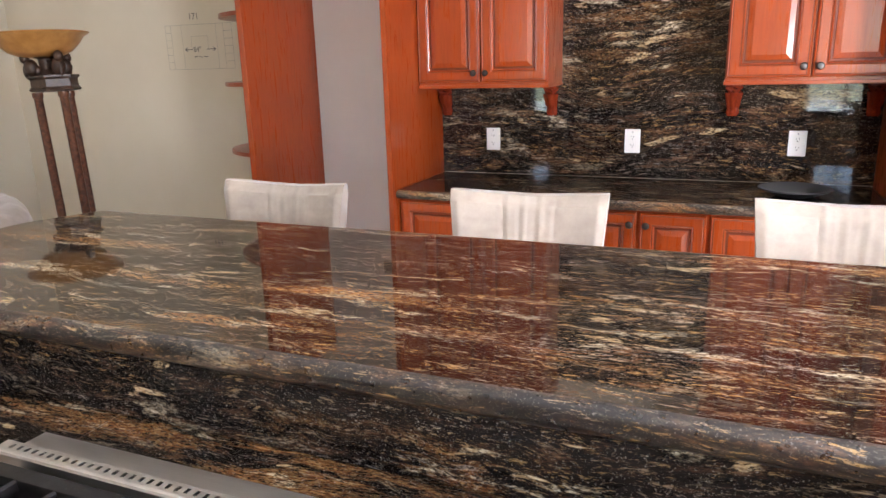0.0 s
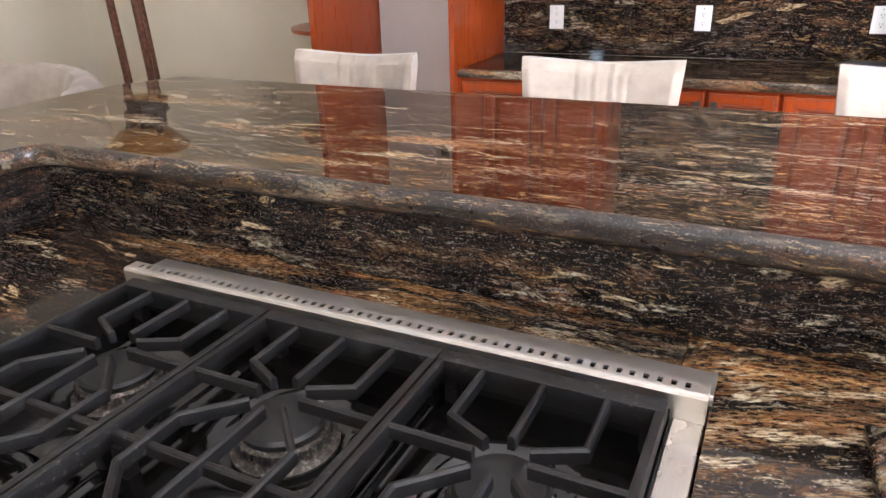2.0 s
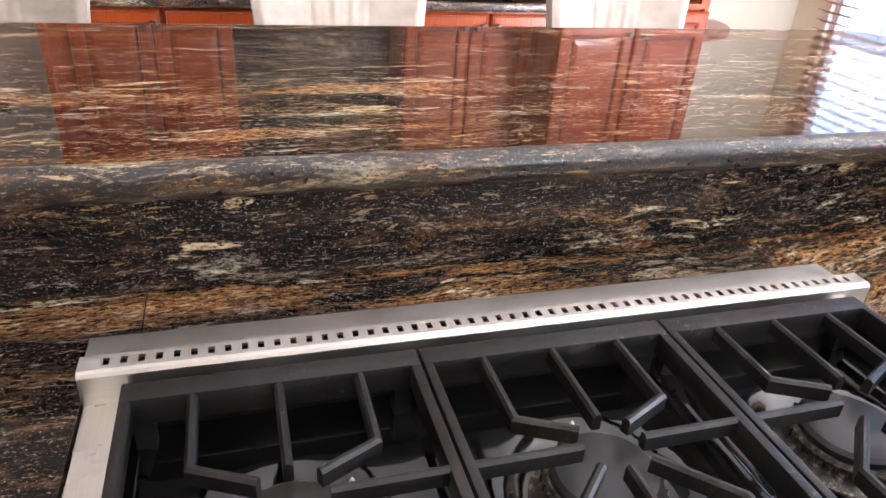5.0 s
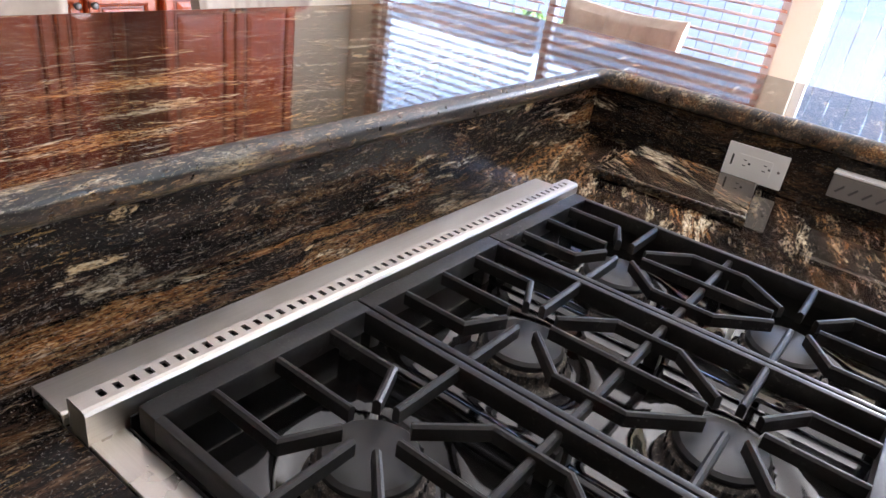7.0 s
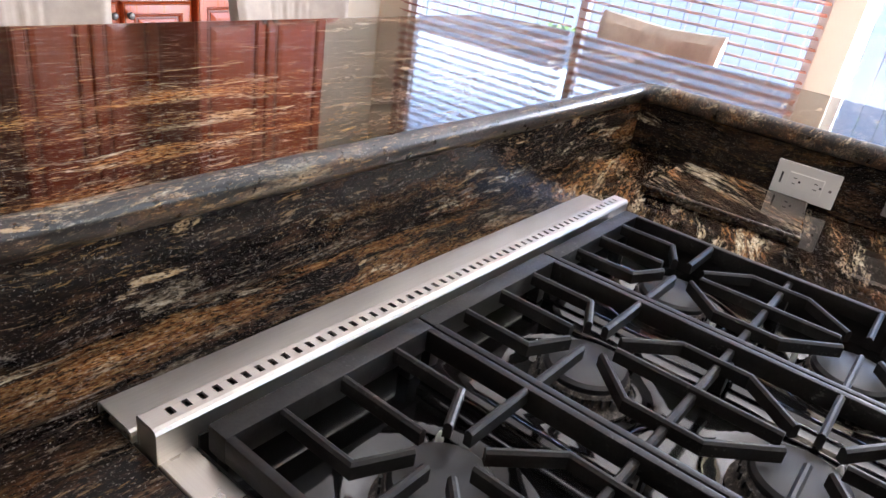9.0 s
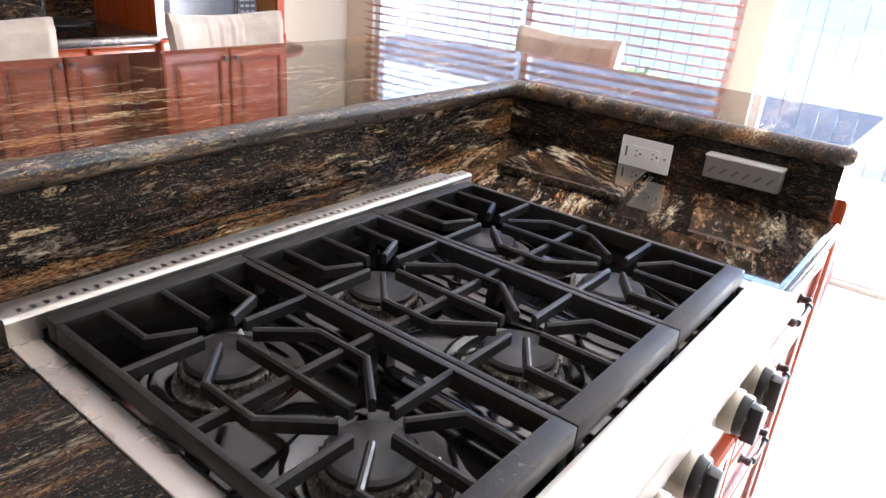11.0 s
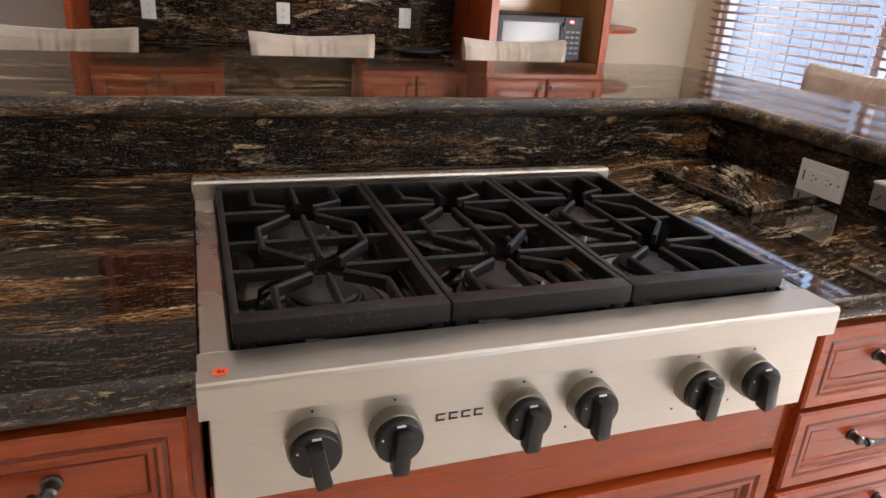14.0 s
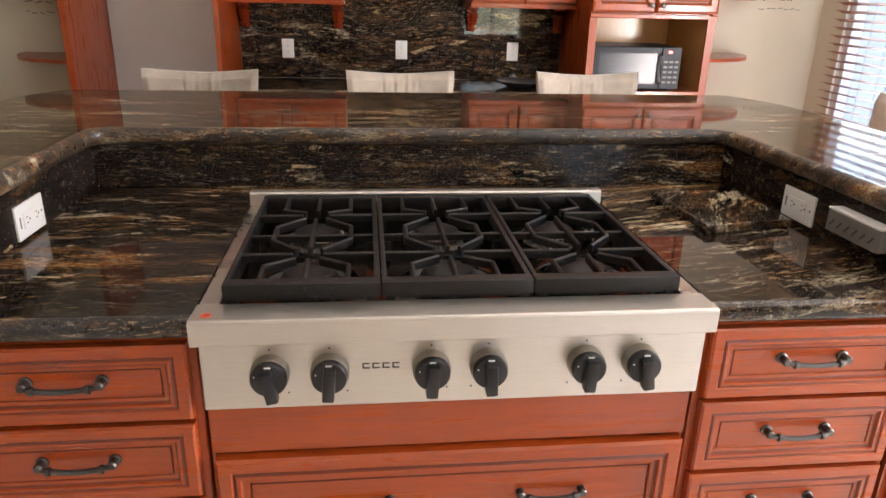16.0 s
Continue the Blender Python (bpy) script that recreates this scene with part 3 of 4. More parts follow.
def palm(at):
    """A low fan palm: a short trunk and leaves of many narrow blades."""
    rnd = random.Random(5)
    t = thing("palm", at, "low fan palm with pale green leaves on the patio", "palm")
    part("trunk", tube([(0, 0, 0), (0.02, 0, 0.5), (0, 0.03, 1.0)], 0.09, 10, (1.1, 1, 0.8)), BARK, t)
    for i in range(9):
        a, lift = i * 0.7 + rnd.uniform(-0.1, 0.1), rnd.uniform(0.2, 1.0)
        out = Vector((math.cos(a), math.sin(a), 0))
        tip = Vector((0, 0, 1.0)) + out * 0.55 + Vector((0, 0, 0.55 * lift))
        bm = tube([(0, 0, 0.98), Vector((0, 0, 1.0)) + out * 0.3 + Vector((0, 0, 0.4 * lift)), tip], 0.012, 6)
        side = out.cross(Vector((0, 0, 1)))
        for k in range(19):
            b = radians(-105 + 210 * k / 18)
            d = (out * math.cos(b) + side * math.sin(b) + Vector((0, 0, 0.25 * lift - 0.1))).normalized()
            n = d.cross(Vector((0, 0, 1))).normalized()
            L = 0.55 * (0.8 + 0.2 * math.cos(b))
            v = [bm.verts.new(p) for p in (tip, tip + d * L * 0.5 + n * 0.016, tip + d * L + Vector((0, 0, -0.14)), tip + d * L * 0.5 - n * 0.016)]
            bm.faces.new(v)
        part("leaf", bm, PALM, t)
    return t


palm((EAST + 1.05, -0.95, -0.05))


# ---------- the island ----------
CZ, BZ = 0.927, 1.091          # tops of the counter and of the raised bar
IX, IY = 0.890, 0.858          # faces of the upstands


def drawer(parent, cx, w, z0, z1, y=0.045, pulls=(0,), profile=DRAWER, glaze=DRAWER_GLAZE, mat=None):
    d = part("drawer", raised_front(w, z1 - z0, profile, glaze), [mat or CHERRY_X, GLAZE], parent)
    d.matrix_basis = pose(cx, y, z0)
    for p in pulls:
        h = pull(d)
        h.matrix_basis = pose(p, -0.012, (z1 - z0) * 0.54)
    return d


def drawer_cabinet(cx, w, label):
    c = thing("drawer_cabinet", (cx, 0, 0), label, "cabinet", "drawer cabinets of the island")
    part("body", box(-w / 2, w / 2, 0.046, 0.83, 0.09, 0.880, 0.002, 1), CHERRY, c)
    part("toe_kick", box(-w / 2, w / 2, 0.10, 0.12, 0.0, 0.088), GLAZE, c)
    dw = w - 0.028
    for z0, z1 in ((0.722, 0.873), (0.556, 0.714), (0.388, 0.547), (0.115, 0.380)):
        drawer(c, 0, dw, z0, z1)
    return c


drawer_cabinet(-0.681, 0.444, "cherry drawer cabinet with pewter pulls beside the rangetop")
drawer_cabinet(0.681, 0.444, "cherry drawer cabinet with pewter pulls near the glass door")
c = thing("rangetop_cabinet", (0, 0, 0), "cherry base cabinet with deep drawers under the rangetop", "cabinet")
part("body", box(-0.456, 0.456, 0.052, 0.84, 0.09, 0.746, 0.002, 1), CHERRY, c)
part("apron", box(-0.452, 0.452, 0.040, 0.053, 0.640, 0.746, 0.002, 1), CHERRY_X, c)
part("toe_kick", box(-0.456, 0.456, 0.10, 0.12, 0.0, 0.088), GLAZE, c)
drawer(c, 0, 0.894, 0.392, 0.634, 0.050, (-0.19, 0.19), [(a * 1.25, b * 1.4) for a, b in DRAWER])
drawer(c, 0, 0.894, 0.115, 0.380, 0.050, (-0.19, 0.19), [(a * 1.25, b * 1.4) for a, b in DRAWER])


bar = thing("breakfast_bar", (0, 0, 0), "raised U-shaped breakfast bar with a polished dark granite top", "breakfast bar")


def bar_base(x0, x1, y0, y1):
    """A panelled cherry wall under the raised bar."""
    w, d = (x1 - x0) / 2, (y1 - y0) / 2
    b = part("base", box(-w, w, -d, d, 0.0, BZ - 0.047), CHERRY, bar, "cherry panelled wall")
    b.matrix_basis = pose((x0 + x1) / 2, (y0 + y1) / 2, 0)
    part("plinth", box(-w - 0.014, w + 0.014, -d - 0.014, d + 0.014, 0.001, 0.11, 0.006), CHERRY, b)

    def panel(pw, m):
        part("panel", raised_front(pw, 0.82, DOOR, DOOR_GLAZE), [CHERRY, GLAZE], b).matrix_basis = m
    if d < w:
        n = max(1, round(2 * w / 0.6))
        for i in range(n):
            panel(2 * w / n - 0.05, pose(-w + (i + 0.5) * 2 * w / n, d, 0.15, 0, 0, 180))
    else:
        s = 1 if x0 > 0 else -1
        for i in range(2):
            panel(d - 0.05, pose(s * w, -d + (i + 0.5) * d, 0.15, 0, 0, 90 * s))
        panel(2 * w - 0.04, pose(0, -d, 0.15))


bar_base(-IX - 0.022, IX + 0.022, IY + 0.022, IY + 0.20)
bar_base(-IX - 0.20, -IX - 0.024, 0.045, IY + 0.20)
bar_base(IX + 0.024, IX + 0.20, 0.045, IY + 0.20)
UZ = BZ - 0.045
part("back_upstand", box(-IX, IX, IY, IY + 0.020, CZ, UZ, 0.0015, 1), GRANITE_SPLASH, bar, "polished dark granite upstand")
part("side_upstand", box(-IX - 0.020, -IX, 0.045, IY + 0.020, CZ, UZ, 0.0015, 1), GRANITE_SIDE, bar, "polished dark granite upstand")
part("side_upstand", box(IX, IX + 0.020, 0.045, IY + 0.020, CZ, UZ, 0.0015, 1), GRANITE_SIDE, bar, "polished dark granite upstand")
NI, NB = 0.872, 0.840          # inner nose of the bar
part("slab", slab(rounded([(-1.33, 0.03), (-NI, 0.03), (-NI, NB), (NI, NB), (NI, 0.03), (1.37, 0.03), (1.37, 1.36), (1.27, 1.61), (-1.24, 1.61), (-1.33, 1.40)], 0.045), BZ - 0.045, BZ, 0.019), [GRANITE, GRANITE_NOSE], bar, "polished dark granite top with gold and cream veins", True)

counter = thing("counter_top", (0, 0, 0), "polished dark granite counter with rust and gold veins", "counter")


def counter_end(sx):
    """One end of the counter, notched round the back of the rangetop."""
    pts = [(0.4585, 0.018), (IX + 0.018, 0.018), (IX + 0.018, IY + 0.015), (0.4155, IY + 0.015), (0.4155, 0.7545), (0.4585, 0.7545)]
    return slab(pts if sx > 0 else [(-x, y) for x, y in reversed(pts)], CZ - 0.042, CZ - 0.0005, 0.015, 5, 0.03)


part("slab", counter_end(-1), [GRANITE_COUNTER, GRANITE_COUNTER_NOSE], counter, smooth=True)
part("slab", counter_end(1), GRANITE_COUNTER_END, counter, smooth=True)
part("strip", box(-0.4147, 0.4147, 0.7545, IY + 0.015, CZ - 0.040, CZ - 0.001, 0.0008, 1), GRANITE_COUNTER, counter)

# ---------- the rangetop ----------
rt = thing("gas_rangetop", (0, 0, 0), "stainless steel six-burner gas rangetop with black cast-iron grates", "rangetop")
RW = 0.456


def extrude_x(points, x0, x1, bevel=0.0):
    bm = bmesh.new()
    a = [bm.verts.new((x0, y, z)) for y, z in points]
    b = [bm.verts.new((x1, y, z)) for y, z in points]
    n = len(points)
    for i in range(n):
        bm.faces.new((a[i], a[(i + 1) % n], b[(i + 1) % n], b[i]))
    bm.faces.new(a); bm.faces.new(b)
    return bm


nose = [(0.072, 0.912), (0.072, 0.926), (0.006, 0.9265), (0.002, 0.925), (0.0, 0.921), (0.0, 0.882), (0.004, 0.879), (0.020, 0.879), (0.030, 0.890)]
part("bullnose", extrude_x(nose, -RW - 0.004, RW + 0.004), STEEL, rt, "brushed steel front ledge")
part("control_panel", box(-RW + 0.006, RW - 0.006, 0.016, 0.050, 0.748, 0.884, 0.002, 1), STEEL, rt, "brushed steel control panel")
for s in (-1, 1):
    part("side_rail", box(min(s * RW, s * 0.421), max(s * RW, s * 0.421), 0.0715, 0.748, 0.900, 0.926, 0.0015, 1), STEEL_Y, rt)
part("front_rail", box(-0.42, 0.42, 0.0715, 0.080, 0.893, 0.915), ENAMEL, rt)
# the well under the grates, dished round each burner
bm = bmesh.new()
nx, ny = 90, 60
GX, BY = (-0.2787, 0.0, 0.2787), (0.238, 0.490)
grid = []
for j in range(ny + 1):
    for i in range(nx + 1):
        x, y = -0.4205 + 0.841 * i / nx, 0.080 + 0.582 * j / ny
        z = 0.8920
        for bx in GX:
            for by in BY:
                r = math.hypot(x - bx, y - by)
                z -= 0.010 * (1 - min(1, max(0, (r - 0.075) / 0.018)))
            if abs(abs(x - bx) - 0.128) < 0.006:
                z += 0.003
        grid.append(bm.verts.new((x, y, z)))
for j in range(ny):
    for i in range(nx):
        k = j * (nx + 1) + i
        bm.faces.new((grid[k], grid[k + 1], grid[k + nx + 2], grid[k + nx + 1]))
part("drip_pan", bm, ENAMEL, rt, "glossy black enamel well", True)
for e in (-0.4209, 0.4189):
    part("pan_wall", box(e, e + 0.002, 0.081, 0.660, 0.872, 0.9265), IRON, rt)
part("pan_wall", box(-0.418, 0.418, 0.6605, 0.6625, 0.872, 0.938), IRON, rt)
part("pan_base", box(-0.4205, 0.4205, 0.0805, 0.748, 0.850, 0.872), ENAMEL, rt)

# the slotted riser at the back, and the lower cover plate behind it
TA, TB = 0.4565, 0.4600
riser = part("rear_riser", extrude_x([(0.668, 0.895), (0.664, 0.895), (0.664, 0.9575), (0.666, 0.9610), (0.670, 0.9622), (0.6758, 0.9622), (0.6758, 0.9590), (0.668, 0.9560)], -TA, TA), STEEL, rt, "brushed steel riser with a row of vent slots")
part("riser_back", extrude_x([(0.6862, 0.9590), (0.6862, 0.9622), (0.692, 0.9622), (0.695, 0.9600), (0.695, 0.9300), (0.692, 0.9300), (0.692, 0.9570)], -TA, TA), STEEL, riser)
# dark box close under the slots, put in as the shade inside them
part("slot_shade", box(-TA + 0.003, TA - 0.003, 0.6690, 0.6910, 0.930, 0.9555), PLASTIC_DARK, riser)
SL = 56
tab = mesh_of(box(-0.0048, 0.0048, 0.6744, 0.6876, 0.9588, 0.96215), "vent_bar", STEEL)
for i in range(SL + 1):
    share("vent_bar", tab, riser, pose(-TA + 0.016 + (2 * TA - 0.032) * i / SL, 0, 0))
for e in (-1, 1):
    part("vent_end", box(min(e * TA, e * (TA - 0.0155)), max(e * TA, e * (TA - 0.0155)), 0.6743, 0.6877, 0.9588, 0.9621), STEEL, riser)
    part("riser_end", box(min(e * (TA - 0.002), e * (TA - 0.0005)), max(e * (TA - 0.002), e * (TA - 0.0005)), 0.6683, 0.6918, 0.910, 0.9570), STEEL, riser)
part("cover_plate", extrude_x([(0.7560, 0.928), (0.7560, 0.9385), (0.7540, 0.9405), (0.7030, 0.9415), (0.6995, 0.9400), (0.6980, 0.9370), (0.6980, 0.9290), (0.7000, 0.9290), (0.7010, 0.9360), (0.7030, 0.9385), (0.7520, 0.9375), (0.7540, 0.928)], -TB, TB), STEEL, rt, "brushed steel cover plate behind the riser")


# cast-iron grates
def grate(cx):
    gr = new("grate")
    gr.parent = rt
    gr.matrix_basis = pose(cx, 0, 0)
    return gr


W, Y0, Y1, ZT = 0.2765, 0.078, 0.650, 0.9585
bm = bmesh.new()
h = W / 2
add_box(bm, -h, h, Y0, Y0 + 0.030, 0.930, ZT, 0.003)
add_box(bm, -h + 0.03, h - 0.03, Y0 + 0.004, Y0 + 0.026, 0.925, 0.931, 0.001)
add_box(bm, -h, h, Y1 - 0.026, Y1, 0.928, ZT, 0.003)
for s in (-1, 1):
    add_box(bm, min(s * h, s * (h - 0.011)), max(s * h, s * (h - 0.010)), Y0 + 0.024, Y1 - 0.024, 0.930, ZT - 0.0005, 0.003)
    for y in (Y0 + 0.012, Y1 - 0.012, (Y0 + Y1) / 2):
        add_box(bm, s * (h - 0.016) - 0.009, s * (h - 0.016) + 0.009, y - 0.009, y + 0.009, 0.890, 0.935, 0.002)
frame_mesh = mesh_of(bm, "grate_frame", IRON, True)
FB, T, ZL = 0.0088, ZT - 0.001, 0.9400
by0, by1 = BY
mid = (by0 + by1) / 2
finger_paths = []
for s in (-1, 1):
    for by in BY:
        finger_paths.append([(s * (h - 0.006), by), (s * 0.030, by)])
    finger_paths.append([(s * 0.079, Y0 + 0.02), (s * 0.079, by0 - 0.060), (s * 0.024, by0 - 0.022)])
    finger_paths.append([(s * 0.076, Y1 - 0.02), (s * 0.076, by1 + 0.045), (s * 0.024, by1 + 0.020)])
    finger_paths.append([(s * 0.024, by0 + 0.024), (s * 0.080, by0 + 0.088), (s * 0.080, by1 - 0.080), (s * 0.024, by1 - 0.024)])
finger_paths.append([(0, Y0 + 0.02), (0, by0 - 0.030)])
finger_paths.append([(0, Y1 - 0.02), (0, by1 + 0.030)])
finger_paths.append([(0, by0 + 0.030), (0, by1 - 0.030)])
finger_meshes = [mesh_of(add_bar(bmesh.new(), p, FB, ZL, T, 0.0028), "finger", IRON) for p in finger_paths]
cross_mesh = mesh_of(add_bar(bmesh.new(), [(-h + 0.004, mid), (h - 0.004, mid)], 0.0095, 0.936, 0.951, 0.002), "cross_bar", IRON)
for gx in GX:
    gr = share("grate", frame_mesh, rt, pose(gx, 0, 0))
    gr["label"] = "black cast-iron grate"
    for fm in finger_meshes:
        share("finger", fm, gr, Matrix())
    share("cross_bar", cross_mesh, gr, Matrix())

# burners
ring_mesh = mesh_of(lathe([(0.066, 0.880), (0.066, 0.885), (0.060, 0.888), (0.0560, 0.895), (0.0560, 0.905), (0.053, 0.909), (0.045, 0.909)], n=40), "burner", BRASS, True)
cap_mesh = mesh_of(lathe([(0.050, 0.908), (0.0520, 0.911), (0.0512, 0.916), (0.047, 0.920), (0.030, 0.9225), (0.010, 0.9232), (0.0001, 0.9232)], n=40), "cap", CAP, True)
bm = bmesh.new()
for i in range(30):
    a = 2 * math.pi * i / 30
    m = Matrix.Rotation(a, 4, "Z")
    r = bmesh.ops.create_cube(bm, size=1, matrix=m @ Matrix.LocRotScale((0.0562, 0, 0.9015), None, (0.004, 0.0028, 0.009)))
port_mesh = mesh_of(bm, "port_ring", PLASTIC_DARK)
ign_mesh = mesh_of(lathe([(0.0045, 0.881), (0.0045, 0.905), (0.003, 0.909), (0.0012, 0.913)], pose(0.069, 0.018, 0), 10), "igniter", PLASTIC, True)
for gx in GX:
    for by in BY:
        b = share("burner", ring_mesh, rt, pose(gx, by, 0, 0, 0, random.uniform(0, 360)))
        b["label"] = "burnt brass burner"
        share("cap", cap_mesh, b, Matrix())
        share("port_ring", port_mesh, b, Matrix())["kind"] = "stuff"
        share("igniter", ign_mesh, b, Matrix())

# control knobs
KX, KZ = (-0.333, -0.231, -0.054, 0.048, 0.226, 0.328), 0.822
bezel = mesh_of(lathe([(0.0335, 0), (0.0335, 0.018), (0.032, 0.0205), (0.029, 0.0205), (0.029, 0.012)], pose(0, 0, 0, 90), 36), "bezel", CHROME, True)
bm = lathe([(0.0285, 0.006), (0.031, 0.022), (0.031, 0.031), (0.029, 0.034), (0.012, 0.036), (0.0001, 0.036)], pose(0, 0, 0, 90), 36)
add_box(bm, -0.0105, 0.0105, -0.052, -0.030, -0.036, 0.022, 0.004, 2)
knob_mesh = mesh_of(bm, "knob", KNOB, True)
mark_meshes = [mesh_of(box(-0.0055, 0.0055, -0.0352, -0.0346, 0.0245, 0.0275), "marking", MARKING), mesh_of(box(-0.024, -0.0215, -0.0355, -0.0348, 0.008, 0.0105), "marking", MARKING)]
dot_mesh = mesh_of(lathe([(0.0018, 0), (0.0018, 0.0008), (0.0001, 0.001)], pose(0, 0, 0, 90), 12), "dot", LOGO)
for i, x in enumerate(KX):
    b = share("bezel", bezel, rt, pose(x, 0.016, KZ))
    b["label"] = "satin steel knob bezel"
    k = share("knob", knob_mesh, b, pose(0, 0, 0, 0, (-12, 4, 3, -2, 3, -8)[i], 0))
    k["label"] = "black control knob"
    for mm in mark_meshes:
        share("marking", mm, b, Matrix())
    share("dot", dot_mesh, rt, pose(x, 0.0158, KZ + 0.042))
    share("dot", dot_mesh, rt, pose(x + (0.029 if i < 3 else -0.029), 0.0158, KZ - 0.043))
# the maker's mark as plain shapes
bm = bmesh.new()
for i in range(4):
    x = -0.175 + 0.0175 * i
    add_box(bm, x, x + 0.0125, 0.0152, 0.0162, 0.8215, 0.8238)
    add_box(bm, x, x + 0.0125, 0.0152, 0.0162, 0.8302, 0.8325)
    add_box(bm, x, x + 0.0028, 0.0152, 0.0162, 0.8239, 0.8301)
part("emblem", bm, LOGO, rt, "dark etched mark")
st = solid("price_sticker", lathe([(0.0001, 0), (0.0088, 0), (0.0088, 0.0004), (0.0001, 0.0004)], pose(-0.434, 0.026, 0.9268), 28), STICKER, "small round orange sticker on the steel ledge", "sticker", "thing")
part("mark", add_box(box(-0.437, -0.433, 0.0235, 0.0285, 0.9272, 0.9276), -0.4315, -0.4295, 0.0235, 0.0285, 0.9272, 0.9276), LOGO, st)


# ---------- things on the counter ----------
bd = thing("granite_board", (0.745, 0.560, CZ), "polished granite off-cut board lying on the counter", "board")
part("slab", slab([(-0.118, -0.160), (0.116, -0.118), (0.118, 0.150), (-0.133, 0.145)], 0.001, 0.022, 0.004, 3), GRANITE_BOARD, bd, smooth=True)


def outlet(at, turn, label, level=False):
    """A white cover plate with a double socket, on a wall, facing -y."""
    o = thing("power_outlet", at, label, "outlet", "power outlets", turn=turn)
    w, h = (0.127, 0.074) if level else (0.076, 0.118)
    part("cover_plate", box(-w / 2, w / 2, -0.006, 0, -h / 2, h / 2, 0.0025), PLASTIC, o)
    fw, fh = (0.070, 0.034) if level else (0.034, 0.070)
    f = part("socket", box(-fw / 2, fw / 2, -0.008, -0.005, -fh / 2, fh / 2, 0.001), PLASTIC, o)
    def slot(*b):
        part("slot", box(*b), PLASTIC_DARK, f)
    for s in (-1, 1):
        cx, cz = (s * 0.021, 0) if level else (0, s * 0.020)
        for q in (-1, 1):
            dx, dz = (0, q * 0.006) if level else (q * 0.006, 0.002)
            a, b = (0.0034, 0.0009) if level else (0.0010, 0.0036)
            slot(cx + dx - a, cx + dx + a, -0.0084, -0.0078, cz + dz - b, cz + dz + b)
        gx, gz = (cx + 0.010, 0) if level else (cx, cz - 0.009)
        slot(gx - 0.0022, gx + 0.0022, -0.0084, -0.0078, gz - 0.0022, gz + 0.0022)
    if level:
        slot(-0.050, -0.046, -0.0066, -0.0058, -0.012, 0.012)
    sc = part("screw", lathe([(0.003, 0), (0.003, 0.001), (0.0001, 0.0014)], pose(0, -0.0058, 0.045 if not level else 0, 90), 10), SWITCH_GREY, o)
    if level:
        sc.matrix_basis = pose(0.050, 0, 0)
    return o


outlet((IX - 0.0005, 0.464, 0.976), 270, "white ground-fault outlet on the granite upstand near the board", True)
outlet((-IX + 0.0005, 0.450, 0.971), 90, "white power outlet on the granite upstand by the drawers", True)
for x in (-0.660, 0.074, 0.818):
    outlet((x, NORTH - 0.0205, 1.091), 0, "white power outlet on the granite backsplash")
TOGGLE = Mat("switch_toggle", 0.35, 0, (0.07, 0.065, 0.062)).m
sw = thing("switch_strip", (IX, 0.232, 0.990), "grey multi-switch strip with a white top on the granite upstand", "switch", turn=270)
part("housing", box(-0.082, 0.082, -0.030, 0, -0.022, 0.0255, 0.002), SWITCH_GREY, sw)
part("top_cover", box(-0.083, 0.083, -0.034, 0, 0.026, 0.031, 0.0015), PLASTIC, sw, "white top edge")
part("face", box(-0.080, 0.080, -0.0335, -0.029, -0.021, 0.0245, 0.001), SWITCH_GREY, sw)
tg = mesh_of(box(-0.0022, 0.0022, -0.0365, -0.033, -0.010, 0.010, 0.001, 1), "toggle", TOGGLE)
for i in range(6):
    share("toggle", tg, sw, pose(-0.0625 + 0.025 * i, 0, 0, 0, 42, 0))


# ---------- the wall of cabinets ----------
KZ2 = 0.905
splash = solid("granite_backsplash", box(-0.956, 1.144, NORTH - 0.020, NORTH - 0.001, KZ2, 2.45), GRANITE_BACK, "full-height polished dark granite backsplash with cream veins", "backsplash")
bc = thing("back_counter", (0, 0, 0), "polished dark granite counter along the cabinet wall", "counter")
part("slab", slab([(-0.956, 3.055), (1.144, 3.055), (1.144, NORTH - 0.0205), (-0.956, NORTH - 0.0205)], KZ2 - 0.042, KZ2, 0.013, 4), [GRANITE_COUNTER, GRANITE_COUNTER_NOSE], bc, smooth=True)


def base_cabinet(x0, x1):
    w = x1 - x0
    c = thing("base_cabinet", ((x0 + x1) / 2, 3.08, 0), "cherry base cabinet with raised-panel doors and pewter knobs", "cabinet", "base cabinets of the cabinet wall")
    part("body", box(-w / 2, w / 2, 0.022, 0.59, 0.09, 0.862), CHERRY, c)
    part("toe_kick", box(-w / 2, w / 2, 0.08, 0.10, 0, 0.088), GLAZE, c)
    n = 1 if w < 0.5 else 2
    for i in range(n):
        cx = -w / 2 + (i + 0.5) * w / n
        d = part("door", raised_front(w / n - 0.016, 0.742, DOOR, DOOR_GLAZE), [CHERRY, GLAZE], c)
        d.matrix_basis = pose(cx, 0.0215, 0.11)
        door_knob(d, (w / n / 2 - 0.035) * (1 if i == 0 else -1), -0.02, 0.69)
    return c


for a, b in ((-0.956, -0.55), (-0.55, -0.10), (-0.10, 0.471), (0.471, 1.144)):
    base_cabinet(a, b)


